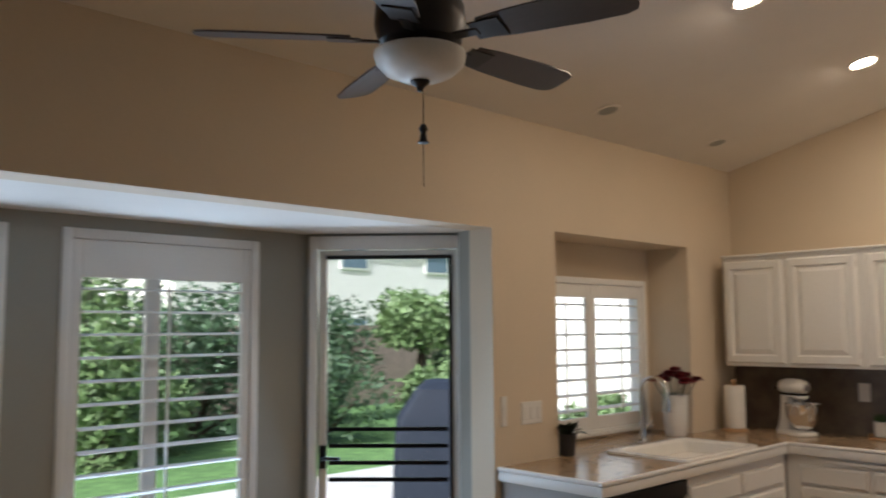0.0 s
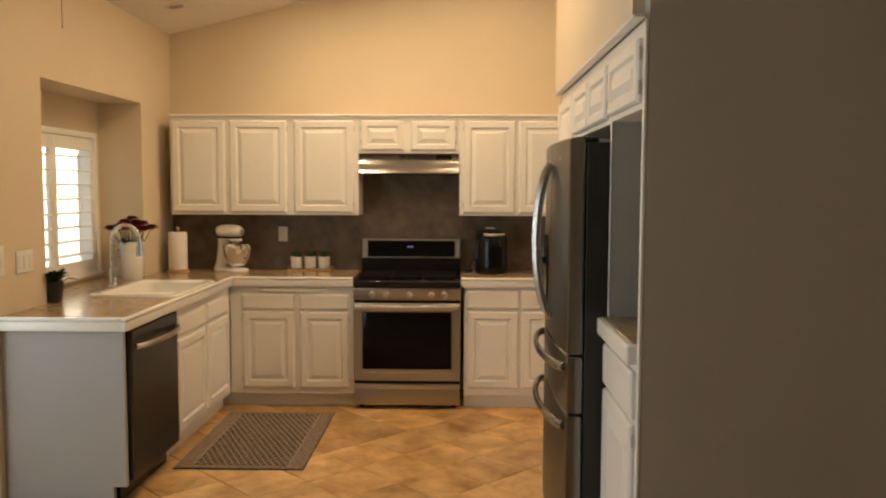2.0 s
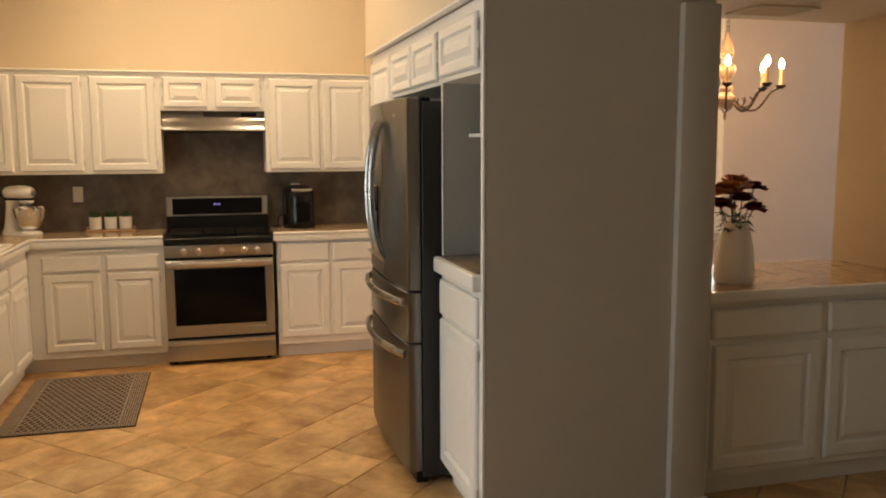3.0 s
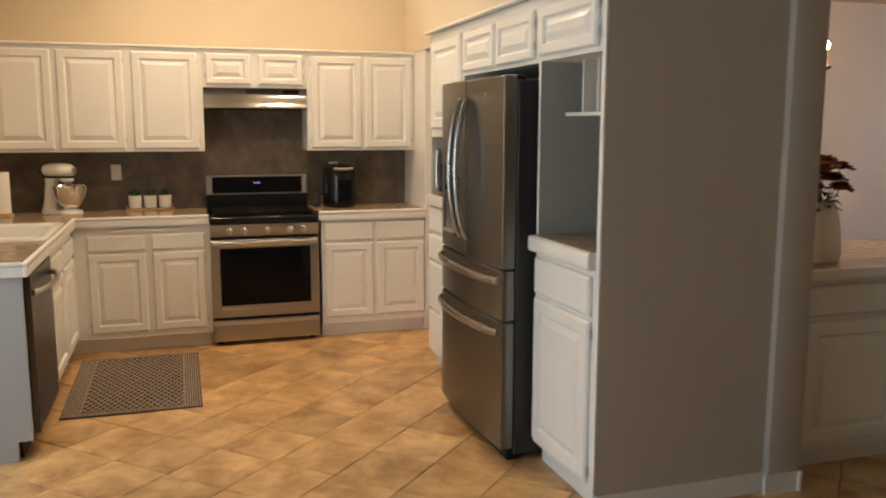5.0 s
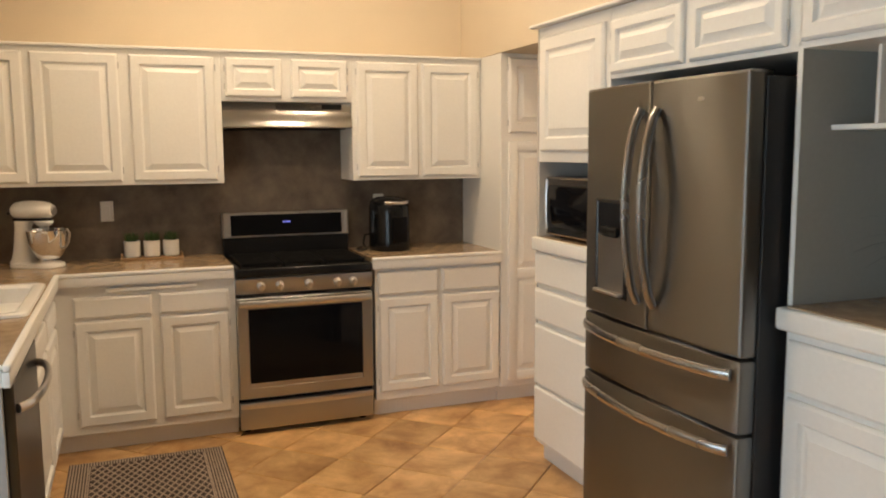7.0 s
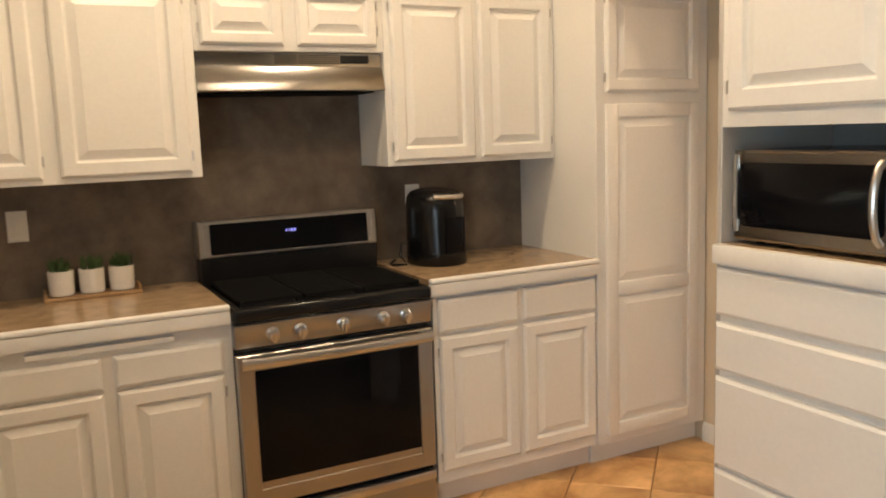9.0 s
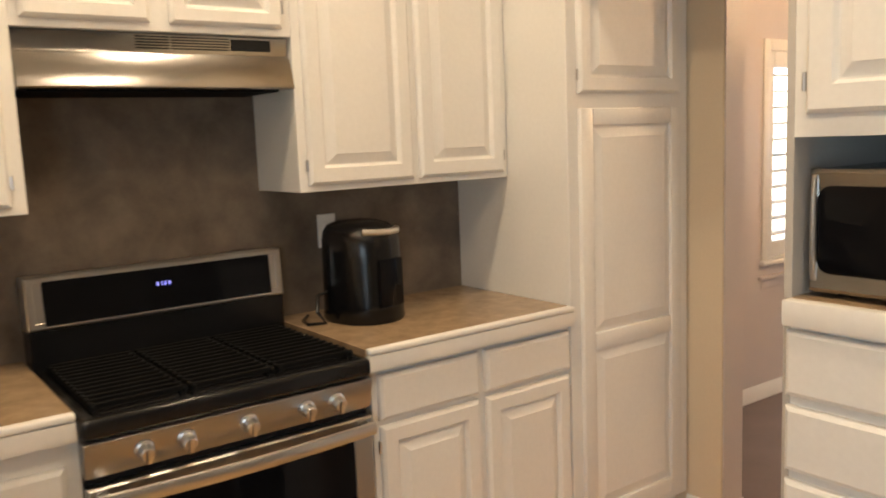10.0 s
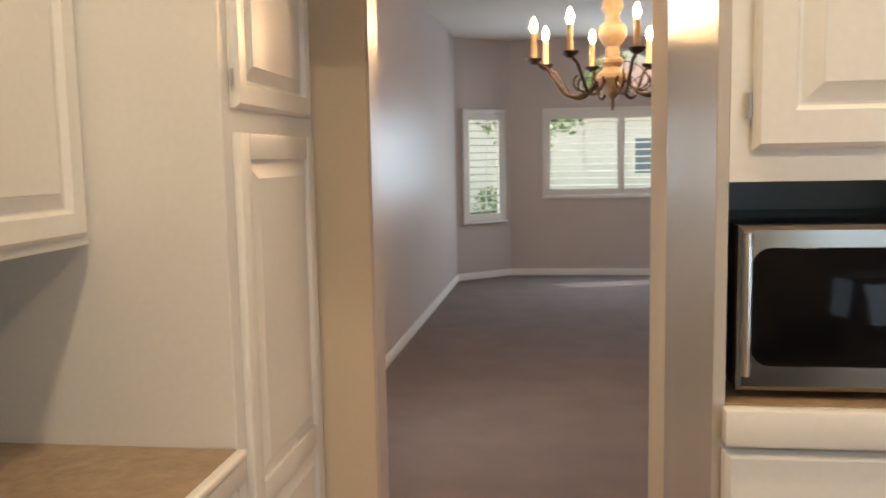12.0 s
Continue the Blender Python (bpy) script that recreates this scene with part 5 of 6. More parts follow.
# ---- recessed lamps ----
tilt_deg = -math.degrees(math.atan(SLOPE))
CANS = [(3.49, 1.795), (4.78, 1.785), (4.76, 0.76), (3.49, 0.76)]
for x, y in CANS + [(3.83, 2.78), (5.02, 2.775)]:
    lit = y < 2
    r = 0.062 if lit else 0.055
    cl = thing("recessed_lamp", "lit recessed ceiling lamp with a white ring" if lit else "small unlit recessed ceiling lamp", "ceiling lamp", pose(x, y, ceil_z(y), tilt_deg, 0, 0), "recessed lamps")
    bm = mb()
    lathe(bm, [(r, -0.001), (r + 0.018, -0.001), (r + 0.018, -0.007), (r + 0.006, -0.010), (r - 0.002, -0.006), (r - 0.004, -0.001)], seg=28)
    part("ring", bm, CEILING, cl)
    bm = mb()
    lathe(bm, [(0, -0.004), (r - 0.003, -0.004), (r - 0.003, -0.002), (0, -0.002)], seg=24)
    # an unlit cup is painted in the same shade grey
    part("lens" if lit else "cup", bm, CAN_GLOW if lit else RECESS_SHADE, cl)


# ---- shutters and windows ----
def shutter_window(name, label, m, w, h, panels, frame=0.05, pitch=0.076, tilt=20, sill=True, rail=0.085, mullion=False):
    """A window with plantation shutters: local x across, front towards -y, base at z 0; panels is a list of (x0, x1)."""
    win = tagged(thing(name, label, "window", m), kind="structure")
    for a, b in (((-frame, -0.022, -frame * 0.2), (0, 0.10, h + frame)), ((w, -0.022, -frame * 0.2), (w + frame, 0.10, h + frame)), ((0, -0.022, h), (w, 0.10, h + frame)), ((0, -0.022, -frame * 0.2), (w, 0.10, 0.002))):
        bm = mb()
        box(bm, a, b, 0.004, 2)
        part("casing", bm, TRIM, win)
    if sill:
        bm = mb()
        box(bm, (-frame - 0.012, -0.040, -frame * 0.2 - 0.026), (w + frame + 0.012, 0.0, -frame * 0.2), 0.006, 2)
        part("window_sill", bm, TRIM, win)
    for x0, x1 in panels:
        st, rt, rb = 0.045, rail, 0.085
        pn = mb()
        box(pn, (x0 + 0.002, -0.012, 0.004), (x0 + st, 0.016, h - 0.002), 0.003, 1)
        box(pn, (x1 - st, -0.012, 0.004), (x1 - 0.002, 0.016, h - 0.002), 0.003, 1)
        box(pn, (x0 + st, -0.012, h - rt), (x1 - st, 0.016, h - 0.002), 0.003, 1)
        box(pn, (x0 + st, -0.012, 0.004), (x1 - st, 0.016, rb), 0.003, 1)
        sh = part("shutter", pn, TRIM, win, "white plantation shutter panel")
        n = max(2, round((h - rt - rb) / pitch))
        step = (h - rt - rb) / n
        bm = mb()
        lathe(bm, [(0, -0.5), (0.32, -0.48), (0.5, 0), (0.32, 0.48), (0, 0.5)], seg=4)
        bm.free()
        lm = mb()
        L_ = x1 - x0 - 2 * st - 0.004
        prof = [(0.034 * math.cos(a), 0.0055 * math.sin(a)) for a in [math.pi * 2 * k / 8 for k in range(8)]]
        a_ = [lm.verts.new((0, y, z)) for y, z in prof]
        b_ = [lm.verts.new((L_, y, z)) for y, z in prof]
        for i in range(8):
            lm.faces.new((a_[i], a_[(i + 1) % 8], b_[(i + 1) % 8], b_[i]))
        lm.faces.new(a_[::-1])
        lm.faces.new(b_)
        me = finish("louvre", lm, TRIM)
        for k in range(n):
            lo_ = new("louvre", me)
            lo_.parent = sh
            lo_.matrix_basis = pose(x0 + st + 0.002, 0.002, rb + step * (k + 0.5), tilt, 0, 0)
        bm = mb()
        xc = (x0 + x1) / 2
        box(bm, (xc - 0.006, -0.040, rb + 0.03), (xc + 0.006, -0.030, h - rt - 0.03), 0.002, 1)
        part("tilt_rod", bm, TRIM, sh)
    bm = mb()
    box(bm, (0, 0.075, 0), (w, 0.079, h))
    g = part("pane", bm, GLASS, win)
    g.visible_shadow = False
    if mullion:
        bm = mb()
        box(bm, (w * 0.42, 0.060, 0.0), (w * 0.42 + 0.07, 0.095, h), 0.003, 1)
        part("mullion", bm, TRIM, win)
    return win


shutter_window("window_1", "white shuttered window in the recess behind the sink", pose(W0 + 0.04, YS + ND + 0.012, WZ0 + 0.02), W1 - W0 - 0.08, WZ1 - WZ0 - 0.06, ((0, 0.575), (0.575, 1.15)), frame=0.04, pitch=0.088, tilt=8)
for i, (a, b) in enumerate(BW):
    w = b - a
    shutter_window("window_%d" % (2 + i), "tall white shuttered bay window over the garden", pose(a + 0.045, YB + 0.012, 0.347), w - 0.09, 1.69, ((0, w - 0.09),), frame=0.045, pitch=0.105, tilt=5, rail=0.17, mullion=True)
yc = DW[1]
ang = math.degrees(math.atan2(-1.0, (DX1 - DX0) / (DY1 + 2.15) * -1.0))
shutter_window("window_4", "white shuttered window in the dining room side wall", Matrix.Translation((dx(yc) + 0.012, yc - 0.03, DW[2] + 0.02)) @ pose(0, 0, 0, 0, 0, ang), 1.11, DW[3] - DW[2] - 0.04, ((0, 0.555), (0.555, 1.11)), frame=0.06, pitch=0.09, tilt=8)
bm = mb()
box(bm, (-0.09, -0.035, -0.115), (1.20, 0.012, -0.095), 0.004, 1)
box(bm, (-0.06, -0.016, -0.170), (1.17, 0.012, -0.115), 0.003, 1)
part("window_sill", bm, DINING_PAINT, bpy.data.objects["window_4"], "painted sill below the shutters")
shutter_window("window_9", "upper white shuttered window above the dining side window", Matrix.Translation((dx(yc) + 0.012, yc - 0.03, 2.32)) @ pose(0, 0, 0, 0, 0, ang), 1.11, 0.40, ((0, 0.555), (0.555, 1.11)), frame=0.06, pitch=0.09, tilt=8, rail=0.05)
for p, q, nm in ((P0, P1, "window_5"), (P3, P2, "window_6")):
    d = (q - p).normalized()
    a = math.degrees(math.atan2(d.y, d.x))
    s = p + d * 0.14
    if nm == "window_5":
        m = Matrix.Translation((*s, 0.74)) @ pose(0, 0, 0, 0, 0, a)
    else:
        m = Matrix.Translation((*(p + d * (L - 0.15)), 0.74)) @ pose(0, 0, 0, 0, 0, a + 180)
    shutter_window(nm, "narrow white shuttered window in the dining bay", m @ pose(0, -0.02, 0), L - 0.29, 1.345, ((0, L - 0.29),), frame=0.05, pitch=0.09, tilt=8)
shutter_window("window_7", "wide white shuttered window in the dining bay", pose(CWX[0] - 0.04, P1.y - 0.015, 1.03, 0, 0, 180), CWX[0] - CWX[1] - 0.08, 1.055, ((0, 0.935), (0.935, 1.87)), frame=0.055, pitch=0.09, tilt=8)
lun = tagged(thing("window_8", "half-round leaded window above the dining bay window", "window", pose(LUN[0], P1.y - 0.02, LUN[1])), kind="structure")
bm = mb()
arc = [(LUN[2] * 0.985 * math.cos(math.pi * k / 24), 0, LUN[2] * 0.985 * math.sin(math.pi * k / 24)) for k in range(25)]
sweep(bm, arc, 0.016, 8)
part("window_frame", bm, TRIM, lun)
bm = mb()
box(bm, (-LUN[2], -0.03, -0.012), (LUN[2], 0.02, 0.012), 0.003, 1)
part("window_sill", bm, TRIM, lun)
bm = mb()
for rr in (0.22, 0.38):
    sweep(bm, [(rr * math.cos(math.pi * k / 16), -0.03, rr * math.sin(math.pi * k / 16)) for k in range(17)], 0.007, 6)
for k in range(1, 8):
    a = math.pi * k / 8
    sweep(bm, [(0.05 * math.cos(a), -0.03, 0.05 * math.sin(a)), (0.35 * math.cos(a + 0.12), -0.03, 0.35 * math.sin(a + 0.12)), (0.5 * math.cos(a), -0.03, 0.5 * math.sin(a))], 0.006, 6)
part("leading", bm, BRONZE, lun, "dark curved leading")

# ---- bay door ----
bd = tagged(thing("door_1", "white-framed glass patio door with dark guard bars", "door"), kind="structure")
dm = Matrix.Translation((*bay_pt(DOOR_A), 0)) @ Matrix.Rotation(math.atan2(bay_dir.y, bay_dir.x), 4, "Z")
# local x runs along the wall away from the return; the room lies towards +y
DWD = DOOR_B - DOOR_A
bd.matrix_basis = dm
for a, b in (((-0.040, -0.02, 0), (0.02, 0.03, DOOR_T + 0.05)), ((DWD - 0.02, -0.02, 0), (DWD + 0.024, 0.03, DOOR_T + 0.05)), ((0.02, -0.02, DOOR_T - 0.02), (DWD - 0.02, 0.03, DOOR_T + 0.05))):
    bm = mb()
    box(bm, a, b, 0.005, 2)
    part("casing", bm, TRIM, bd)
leaf = mb()
for a, b in (((0.022, -0.07, 0.02), (0.062, -0.03, DOOR_T - 0.022)), ((DWD - 0.062, -0.07, 0.02), (DWD - 0.022, -0.03, DOOR_T - 0.022)), ((0.062, -0.07, DOOR_T - 0.06), (DWD - 0.062, -0.03, DOOR_T - 0.022)), ((0.062, -0.07, 0.02), (DWD - 0.062, -0.03, 0.60))):
    box(leaf, a, b, 0.003, 1)
lf = part("leaf", leaf, TRIM, bd)
for a, b in (((0.046, -0.030, 0.60), (0.066, -0.022, DOOR_T - 0.05)), ((0.066, -0.030, DOOR_T - 0.07), (DWD - 0.06, -0.022, DOOR_T - 0.05))):
    bm = mb()
    box(bm, a, b, 0.002, 1)
    part("screen_edge", bm, FAN_METAL, lf, "dark screen edge")
for z in (1.10, 1.013, 0.925, 0.838):
    bm = mb()
    box(bm, (0.075, -0.055, z - 0.011), (DWD - 0.075, -0.040, z + 0.011), 0.003, 1)
    part("guard_bar", bm, BLACK, lf)
bm = mb()
box(bm, (DWD - 0.068, -0.03, 0.90), (DWD - 0.030, -0.005, 1.02), 0.006, 2)
hn = part("handle_plate", bm, BLACK, lf)
bm = mb()
sweep(bm, [(DWD - 0.05, -0.01, 0.96), (DWD - 0.05, 0.035, 0.96), (DWD - 0.10, 0.05, 0.96), (DWD - 0.15, 0.05, 0.96)], 0.010, 10)
part("lever", bm, BLACK, hn)
bm = mb()
box(bm, (0.075, -0.052, 0.60), (DWD - 0.075, -0.048, DOOR_T - 0.06))
g = part("pane", bm, GLASS, lf)
g.visible_shadow = False

# ---- buffet in the niche ----
bf = cabinet("buffet_cabinet", "white buffet cabinet with two raised-panel doors and drawers", pose(2.05, -0.755, 0) @ FACE_W, 1.302, 0.66, 0, 0.895,
             doors=((0.10, 0.13, 0.55, 0.565, -1), (0.692, 0.13, 0.56, 0.565, 1)), drawers=((0.09, 0.722, 0.555, 0.138), (0.685, 0.722, 0.57, 0.138)), toe=0.10, hinge=False, frame=0.06)
bm = mb()
box(bm, (2.035, -2.058, 0.897), (2.755, -0.752, 0.935))
bt = solid("counter_top", bm, COUNTER, "glossy brown laminate counter of the buffet", "counter")
bm = mb()
box(bm, (2.005, -2.058, 0.890), (2.035, -0.752, 0.938), 0.008, 3)
part("edge", bm, CAB, bt, "rounded white counter edge")
rnd = random.Random(3)
heads = [(x, y, z - 0.05, r_ * 1.45, m_) for x, y, z, r_, m_ in [(-0.03, 0.06, 0.475, 0.050, PINK), (0.02, 0.0, 0.50, 0.050, PINK), (0.03, 0.10, 0.46, 0.045, PINK), (0.0, -0.085, 0.475, 0.040, RED), (-0.01, -0.08, 0.385, 0.038, RED), (0.07, -0.02, 0.45, 0.04, RED), (-0.08, 0.03, 0.43, 0.042, RED), (0.05, 0.05, 0.40, 0.045, RED)]]
bouquet("peach and dark red roses in a white vase on the buffet", (2.24, -1.08, 0.936), [(0, 0), (0.085, 0), (0.092, 0.03), (0.085, 0.14), (0.060, 0.25), (0.055, 0.275), (0.050, 0.275), (0.05, 0.2), (0, 0.15)], CERAMIC, heads, 30, rnd)

# air vent in the niche's soffit
cv = thing("ceiling_vent", "flat metal air vent in the soffit above the buffet", "vent", pose(2.48, -1.40, 2.20))
bm = mb()
for a, b in (((-0.13, -0.17), (0.13, -0.145)), ((-0.13, 0.145), (0.13, 0.17)), ((-0.13, -0.145), (-0.105, 0.145)), ((0.105, -0.145), (0.13, 0.145))):
    box(bm, (*a, -0.010), (*b, -0.001), 0.002, 1)
part("frame", bm, CEILING, cv)
bm = mb()
box(bm, (-0.105, -0.145, -0.003), (0.105, 0.145, -0.001))
part("backing", bm, BLACK_PLASTIC, cv)
for k in range(5):
    bm = mb()
    box(bm, (-0.02, -0.145, -0.001), (0.012, 0.145, 0.001), m=pose(-0.08 + 0.04 * k, 0, -0.007, 0, 25, 0))
    part("slat", bm, CEILING, cv)

# ---- chandelier ----
CHX, CHY = 4.165, -2.30
chd = thing("chandelier", "turned wood and bronze chandelier with lit candle bulbs", "chandelier", pose(CHX, CHY, 0))
bm = mb()
lathe(bm, [(0, 1.735), (0.006, 1.74), (0.012, 1.765), (0.007, 1.785), (0.02, 1.80), (0.045, 1.815), (0.052, 1.835), (0.062, 1.85), (0.075, 1.88), (0.070, 1.90), (0.045, 1.915), (0.036, 1.93), (0.050, 1.95), (0.050, 1.965), (0.034, 1.975), (0.030, 2.02), (0.042, 2.035), (0.060, 2.06), (0.066, 2.09), (0.058, 2.115), (0.034, 2.13), (0.028, 2.16), (0.048, 2.19), (0.044, 2.24), (0.02, 2.30), (0.015, 2.34), (0, 2.345)], seg=28)
part("turned_stem", bm, CHAND_WOOD, chd)
bm = mb()
for k in range(22):
    z = 2.34 + 0.03 * k
    sweep(bm, [(0.010 * math.cos(a) * (1 if k % 2 else 0.3), 0.010 * math.cos(a) * (0.3 if k % 2 else 1), z + 0.019 * math.sin(a)) for a in [2 * math.pi * j / 10 for j in range(11)]], 0.0025, 5)
part("chain", bm, BRONZE, chd)
bm = mb()
lathe(bm, [(0, 3.0), (0.065, 3.0), (0.06, 2.985), (0.02, 2.965), (0, 2.96)], seg=24)
part("canopy", bm, BRONZE, chd)
for k in range(8):
    a = math.radians(45 * k + 12)
    r_ = 0.36
    arm = mb()
    pts = []
    for i in range(17):
        f = i / 16
        pts.append(((0.05 + (r_ - 0.05) * f) * math.cos(a), (0.05 + (r_ - 0.05) * f) * math.sin(a), 1.885 - 0.085 * math.sin(math.pi * min(f * 1.25, 1.0)) * 1.0 + 0.075 * max(0, f - 0.55) / 0.45))
    sweep(arm, pts, 0.008, 8)
    sweep(arm, [((0.13 + 0.05 * math.cos(t)) * math.cos(a), (0.13 + 0.05 * math.cos(t)) * math.sin(a), 1.865 + 0.04 * math.sin(t)) for t in [2.6 + 4.6 * j / 12 for j in range(13)]], 0.005, 6)
    ao = part("arm", arm, BRONZE, chd, "curled bronze arm")
    x, y = r_ * math.cos(a), r_ * math.sin(a)
    bm = mb()
    lathe(bm, [(0, 1.945), (0.012, 1.945), (0.034, 1.962), (0.038, 1.972), (0.016, 1.972), (0, 1.970)], (x, y, 0), 18)
    part("cup", bm, BRONZE, ao)
    bm = mb()
    cyl(bm, (x, y, 1.97), (x, y, 2.085), 0.0135, 0.0125, 14)
    part("candle", bm, CANDLE, ao, "cream candle sleeve")
    bm = mb()
    lathe(bm, [(0, 2.085), (0.008, 2.088), (0.0165, 2.112), (0.010, 2.138), (0, 2.155)], (x, y, 0), 14)
    part("bulb", bm, BULB, ao, "lit flame bulb")

# ---- the garden outside ----
bm = mb()
vs = [bm.verts.new(v) for v in ((-600, -600, -0.16), (600, -600, -0.16), (600, 600, -0.16), (-600, 600, -0.16))]
bm.faces.new(vs)
structure("ground", bm, GRASS, "green lawn round the house", "lawn")
bm = mb()
box(bm, (-4.5, 4.2, -0.155), (9.0, 8.3, -0.05), 0.02, 2)
structure("pavement", bm, CONCRETE, "pale concrete patio behind the bay", "patio")
bm = mb()
box(bm, (5.95, -9.65, -0.155), (11.9, 4.15, -0.06), 0.02, 2)
structure("pavement", bm, CONCRETE, "pale concrete side yard of the house", "pavement")
bm = mb()
box(bm, (-6.0, -21.0, -0.155), (22.0, -9.7, -0.06), 0.02, 2)
structure("driveway", bm, CONCRETE, "pale concrete driveway before the dining bay", "driveway")


def clump(name, label, at, rx, ry, rz, n, leaf, material, seed, trunk=0.0, category="shrub"):
    """A crown of many single leaves round limbs, with an uneven outline."""
    r = random.Random(seed)
    t = thing(name, label, category, pose(*at))
    bm = mb()
    centres = [(r.uniform(-0.6, 0.6) * rx, r.uniform(-0.6, 0.6) * ry, trunk + rz * (0.25 + 0.65 * r.random()), r.uniform(0.35, 0.6)) for _ in range(9)]
    if trunk:
        sweep(bm, [(0, 0, -0.1), (0.05, 0.02, trunk * 0.5), (0.12, 0.0, trunk)], [0.13, 0.10, 0.08], 8)
    for x, y, z, _ in centres:
        sweep(bm, [(0.1 if trunk else 0, 0, trunk * 0.9), (x * 0.5, y * 0.5, (trunk + z) / 2), (x, y, z)], [0.05, 0.03, 0.012], 6)
    part("trunk", bm, BARK, t)
    vs_, fs_ = [], []
    for i in range(n):
        x, y, z, s = centres[i % 9]
        d = Vector((r.gauss(0, 1), r.gauss(0, 1), r.gauss(0, 1))).normalized() * s * r.uniform(0.5, 1.05)
        c = Vector((x + d.x * rx, y + d.y * ry, max(0.02, z + d.z * rz)))
        u = Vector((r.gauss(0, 1), r.gauss(0, 1), r.gauss(0, 1))).normalized()
        w = u.cross(Vector((r.gauss(0, 1), r.gauss(0, 1), 1))).normalized()
        k = leaf * r.uniform(0.6, 1.3)
        b0 = len(vs_)
        vs_ += [c - u * k, c + w * k * 0.45, c + u * k, c - w * k * 0.45]
        fs_.append((b0, b0 + 1, b0 + 2, b0 + 3))
    me = bpy.data.meshes.new("crown")
    me.from_pydata(vs_, [], fs_)
    me.materials.append(material)
    cr = new("crown", me)
    cr.parent = t
    tagged(cr, kind="stuff")
    return t


clump("shrub", "rounded dark green shrub behind the lawn", (8.0, 11.4, -0.15), 1.1, 1.0, 1.35, 5000, 0.06, HEDGE, 1)
clump("shrub", "bright green leafy shrub beside the patio", (9.8, 10.4, -0.15), 0.9, 0.9, 1.05, 4200, 0.07, HEDGE2, 2)
clump("shrub", "rounded green shrub on the lawn", (5.4, 12.4, -0.15), 1.0, 0.9, 1.0, 4200, 0.06, HEDGE2, 3)
clump("shrub", "rounded green shrub below the garden wall", (3.4, 13.6, -0.15), 1.3, 1.0, 1.2, 4200, 0.07, HEDGE, 4)
clump("shrub", "low green shrub at the garden edge", (0.8, 12.4, -0.15), 1.0, 1.0, 0.9, 3600, 0.07, HEDGE2, 5)
clump("shrub", "loose green shrub at the garden edge", (13.0, 12.6, -0.15), 1.3, 1.2, 1.5, 4200, 0.07, HEDGE, 6)
clump("tree", "small leaning tree with a dark trunk", (11.2, 12.6, -0.15), 1.2, 1.1, 1.0, 3600, 0.08, HEDGE2, 7, 1.5, "tree")
clump("tree", "leafy tree behind the lawn", (2.0, 17.5, -0.15), 1.8, 1.6, 1.5, 4200, 0.10, HEDGE, 8, 1.7, "tree")
clump("tree", "leafy street tree beyond the dining bay", (4.7, -18.5, -0.15), 2.2, 2.0, 2.4, 4600, 0.12, HEDGE2, 10, 2.3, "tree")
clump("shrub", "low green shrub along the driveway", (5.3, -15.5, -0.15), 0.8, 0.7, 0.8, 3000, 0.06, HEDGE2, 14)
clump("shrub", "green shrub beside the neighbouring house", (10.9, -6.6, -0.15), 0.7, 0.9, 0.9, 2600, 0.07, HEDGE2, 11)
clump("shrub", "green shrub outside the kitchen window", (9.8, 7.0, -0.15), 0.7, 0.8, 0.8, 2600, 0.07, HEDGE2, 12)
clump("shrub", "leafy bright green shrub on the lawn", (4.4, 11.3, -0.15), 1.0, 0.9, 1.5, 4200, 0.07, HEDGE2, 21)
clump("shrub", "tall dark green shrub before the garden wall", (6.7, 13.2, -0.15), 1.4, 1.0, 2.0, 4600, 0.07, HEDGE, 22)
clump("shrub", "tall green shrub before the garden wall", (9.4, 13.4, -0.15), 1.3, 1.0, 2.1, 4600, 0.07, HEDGE, 23)
clump("tree", "leafy green tree before the garden wall", (5.4, 14.8, -0.15), 1.6, 1.2, 1.3, 4200, 0.09, HEDGE2, 24, 1.4, "tree")
# covered grill
gr = thing("covered_grill", "barbecue grill under a dark grey fabric cover", "grill", pose(6.0, 6.05, -0.05, 0, 0, -42))
bm = mb()
rows = [[bm.verts.new((x, y, z)) for x, y in rrect(a, b, 0.1)] for a, b, z in ((0.74, 0.36, 0.02), (0.72, 0.34, 0.5), (0.70, 0.32, 0.82), (0.60, 0.30, 0.95), (0.50, 0.27, 1.10), (0.42, 0.16, 1.18))]
for p, q in zip(rows, rows[1:]):
    for i in range(len(p)):
        bm.faces.new((p[i], p[(i + 1) % len(p)], q[(i + 1) % len(q)], q[i]))
bm.faces.new(rows[0][::-1])
bm.faces.new(rows[-1])
for v in bm.verts:
    v.co += 0.02 * noise.noise_vector(v.co * 4)
part("cover", bm, COVER, gr)
bm = mb()
for x in (-0.6, 0.6):
    for y in (-0.25, 0.25):
        cyl(bm, (x, y, 0.0), (x, y, 0.05), 0.03, seg=10)
part("casters", bm, BLACK_PLASTIC, gr)
# garden wall and neighbour house
bm = mb()
box(bm, (-14, 16.0, -0.2), (18, 16.2, 1.75), 0.01, 1)
solid("garden_wall", bm, BRICKY, "brown block garden wall behind the lawn", "wall")
bm = mb()
box(bm, (11.9, 4.3, -0.2), (12.1, 11.0, 2.6), 0.01, 1)
solid("garden_wall", bm, STUCCO, "pale stucco garden wall beside the patio", "wall")


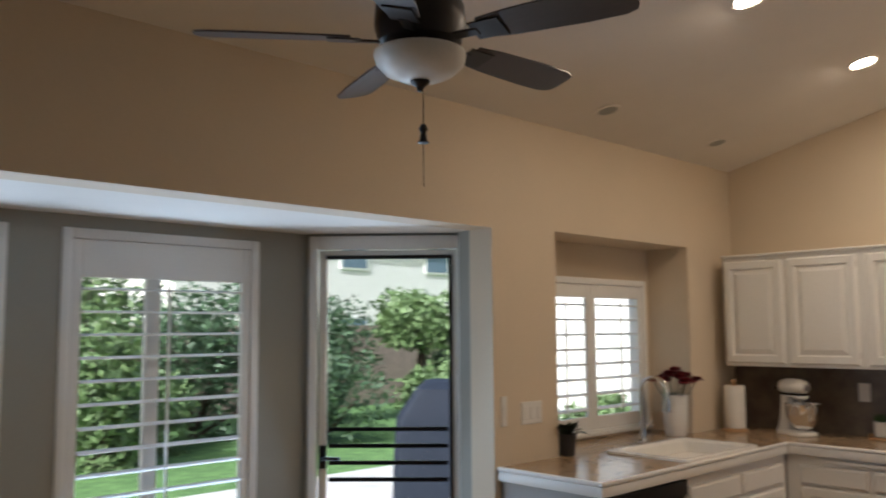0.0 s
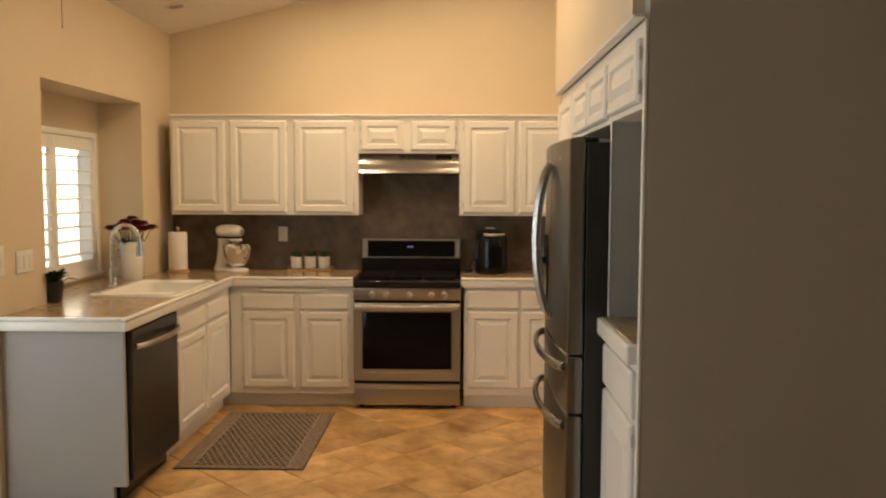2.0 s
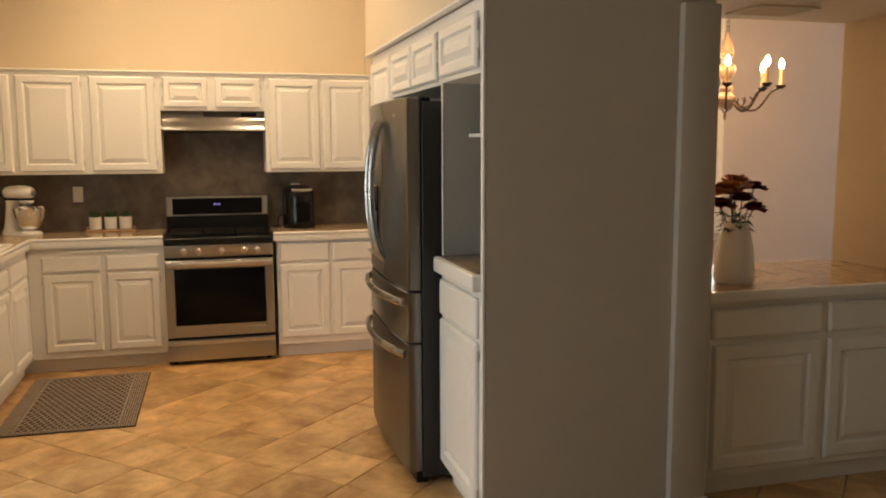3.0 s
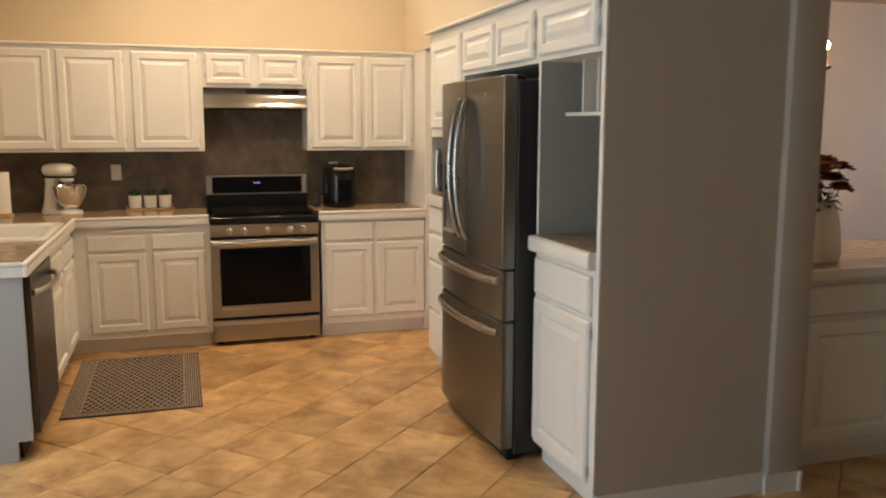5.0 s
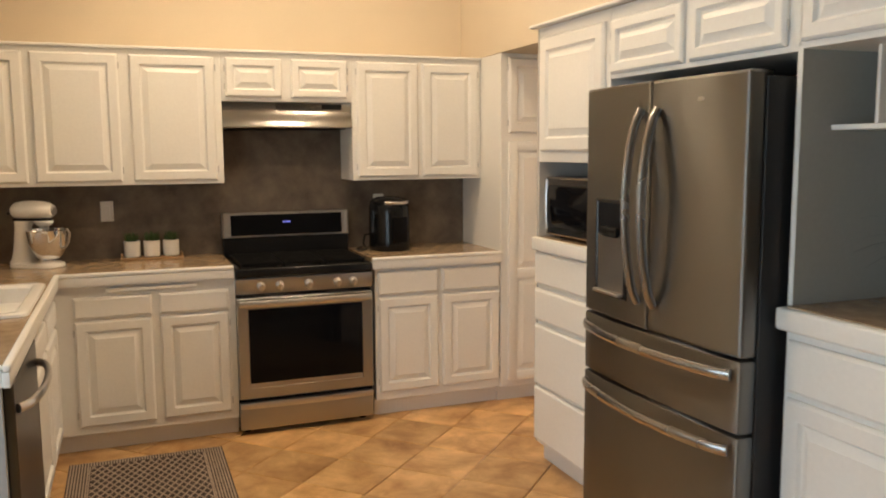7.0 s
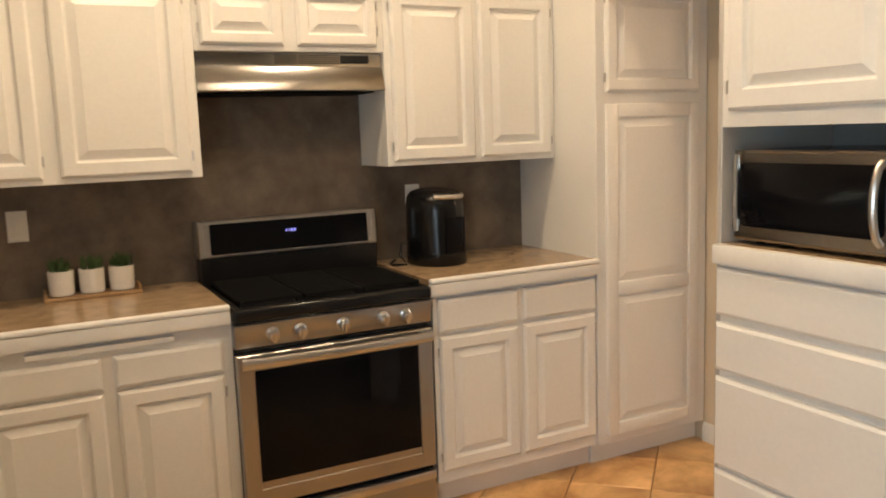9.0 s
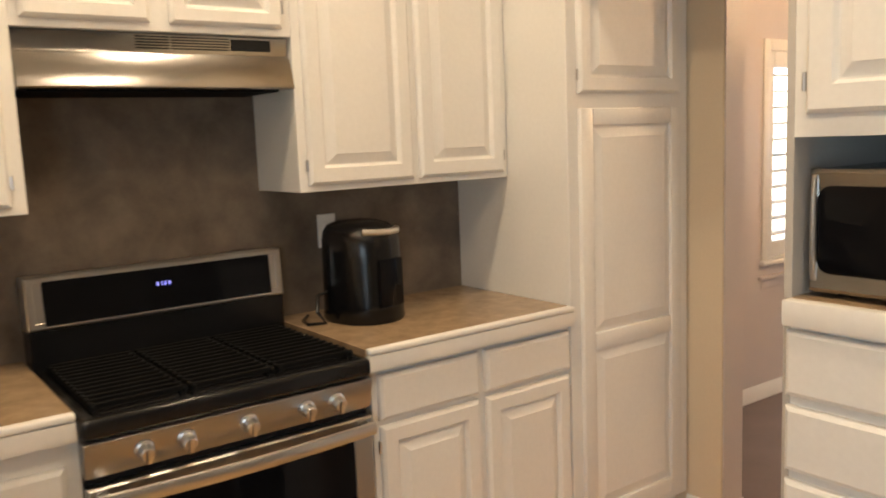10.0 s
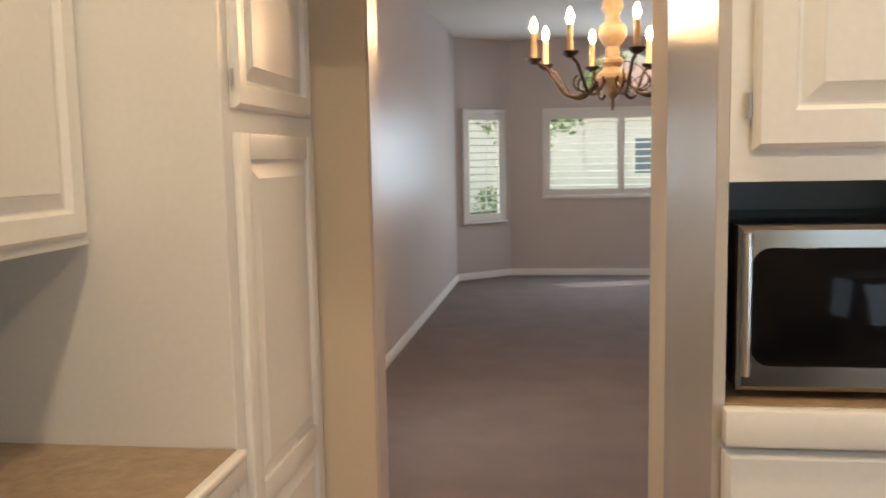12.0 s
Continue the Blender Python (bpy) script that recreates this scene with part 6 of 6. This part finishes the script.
def house(at, w, d, h, rz, label):
    hs = thing("house", label, "house", pose(*at, 0, 0, rz))
    bm = mb()
    box(bm, (0, 0, -0.2), (w, d, h))
    wl = part("wall", bm, STUCCO, hs)
    bm = mb()
    for a in ((-0.5, -0.5, h), (w + 0.5, -0.5, h), (w + 0.5, d + 0.5, h), (-0.5, d + 0.5, h), (w * 0.25, d / 2, h + 1.8), (w * 0.75, d / 2, h + 1.8)):
        bm.verts.new(a)
    bm.verts.ensure_lookup_table()
    v = bm.verts
    for q in ((0, 1, 5, 4), (2, 3, 4, 5), (3, 0, 4), (1, 2, 5), (3, 2, 1, 0)):
        bm.faces.new([v[i] for i in q])
    part("roof", bm, ROOF, hs)
    for x in (w * 0.2, w * 0.5, w * 0.8):
        for z in (1.0, 3.8):
            if z + 1.2 < h:
                bm = mb()
                box(bm, (x - 0.6, -0.06, z), (x + 0.6, 0.02, z + 1.2), 0.01, 1)
                wn_ = part("window", bm, TRIM, hs)
                bm = mb()
                box(bm, (x - 0.52, -0.07, z + 0.08), (x + 0.52, -0.061, z + 1.12))
                part("pane", bm, HOUSE_PANE, wn_)
    return hs


house((11.0, 23.0, -0.1), 13, 8, 5.6, 0, "two-storey pale stucco house beyond the garden wall")
house((-12.0, 24.0, -0.1), 13, 8, 3.0, 0, "low pale stucco house beyond the garden wall")
house((12.6, 3.6, -0.1), 27, 8, 3.2, -90, "long pale stucco house beside the dining room")
house((8.0, -24.0, -0.1), 13, 8, 3.0, 180, "pale stucco house across the street")

# ---- floor tiles ----
TP, TJ = 0.337, 0.0045
U0, V0 = 3.018, 1.735
th = mb()
h_ = (TP - TJ) / 2
ring_rows = [(h_, -0.012), (h_, -0.003), (h_ - 0.003, -0.0005), (h_ - 0.008, 0.0)]
rows = [[th.verts.new((sx * a, sy * a, z)) for sx, sy in ((1, 1), (-1, 1), (-1, -1), (1, -1))] for a, z in ring_rows]
for p, q in zip(rows, rows[1:]):
    for i in range(4):
        th.faces.new((p[i], p[(i + 1) % 4], q[(i + 1) % 4], q[i]))
th.faces.new(rows[-1])
tile_mesh = finish("tile", th, TILE, False)
r = random.Random(2)
spots = []
for i in range(-22, 22):
    for j in range(-22, 22):
        u, v = U0 + TP * (i + 0.5), V0 + TP * (j + 0.5)
        x, y = (u + v) / math.sqrt(2), (u - v) / math.sqrt(2)
        inside = -3.3 < x < 5.3 and -2.4 < y < 3.2 and not (x > 2.3 and y < -0.75)
        inside = inside or (-1.0 < x < 3.1 and 3.0 < y < 3.95)
        hidden = (x > 5.35) or (y > 2.8 and x > 3.5) or (1.95 < x < 4.1 and -0.75 <= y < -0.05)
        if inside and not hidden:
            spots.append((abs(x - 2.4) + abs(y - 1.2), x, y))
spots.sort()
rest = mb()
for k, (_, x, y) in enumerate(spots):
    z = r.uniform(-0.0012, 0.0008)
    m = pose(x, y, z, r.uniform(-0.12, 0.12), r.uniform(-0.12, 0.12), 45 + 90 * r.randrange(4))
    if k < 300:
        ob = new("tile", tile_mesh)
        ob.parent = floor
        ob.matrix_basis = m
    else:
        rest.from_mesh(tile_mesh)
        n = len(tile_mesh.vertices)
        rest.verts.ensure_lookup_table()
        for vv in rest.verts[len(rest.verts) - n:]:
            vv.co = m @ vv.co
if len(spots) > 300:
    tagged(part("tiles", rest, TILE, floor), kind="stuff")
else:
    rest.free()
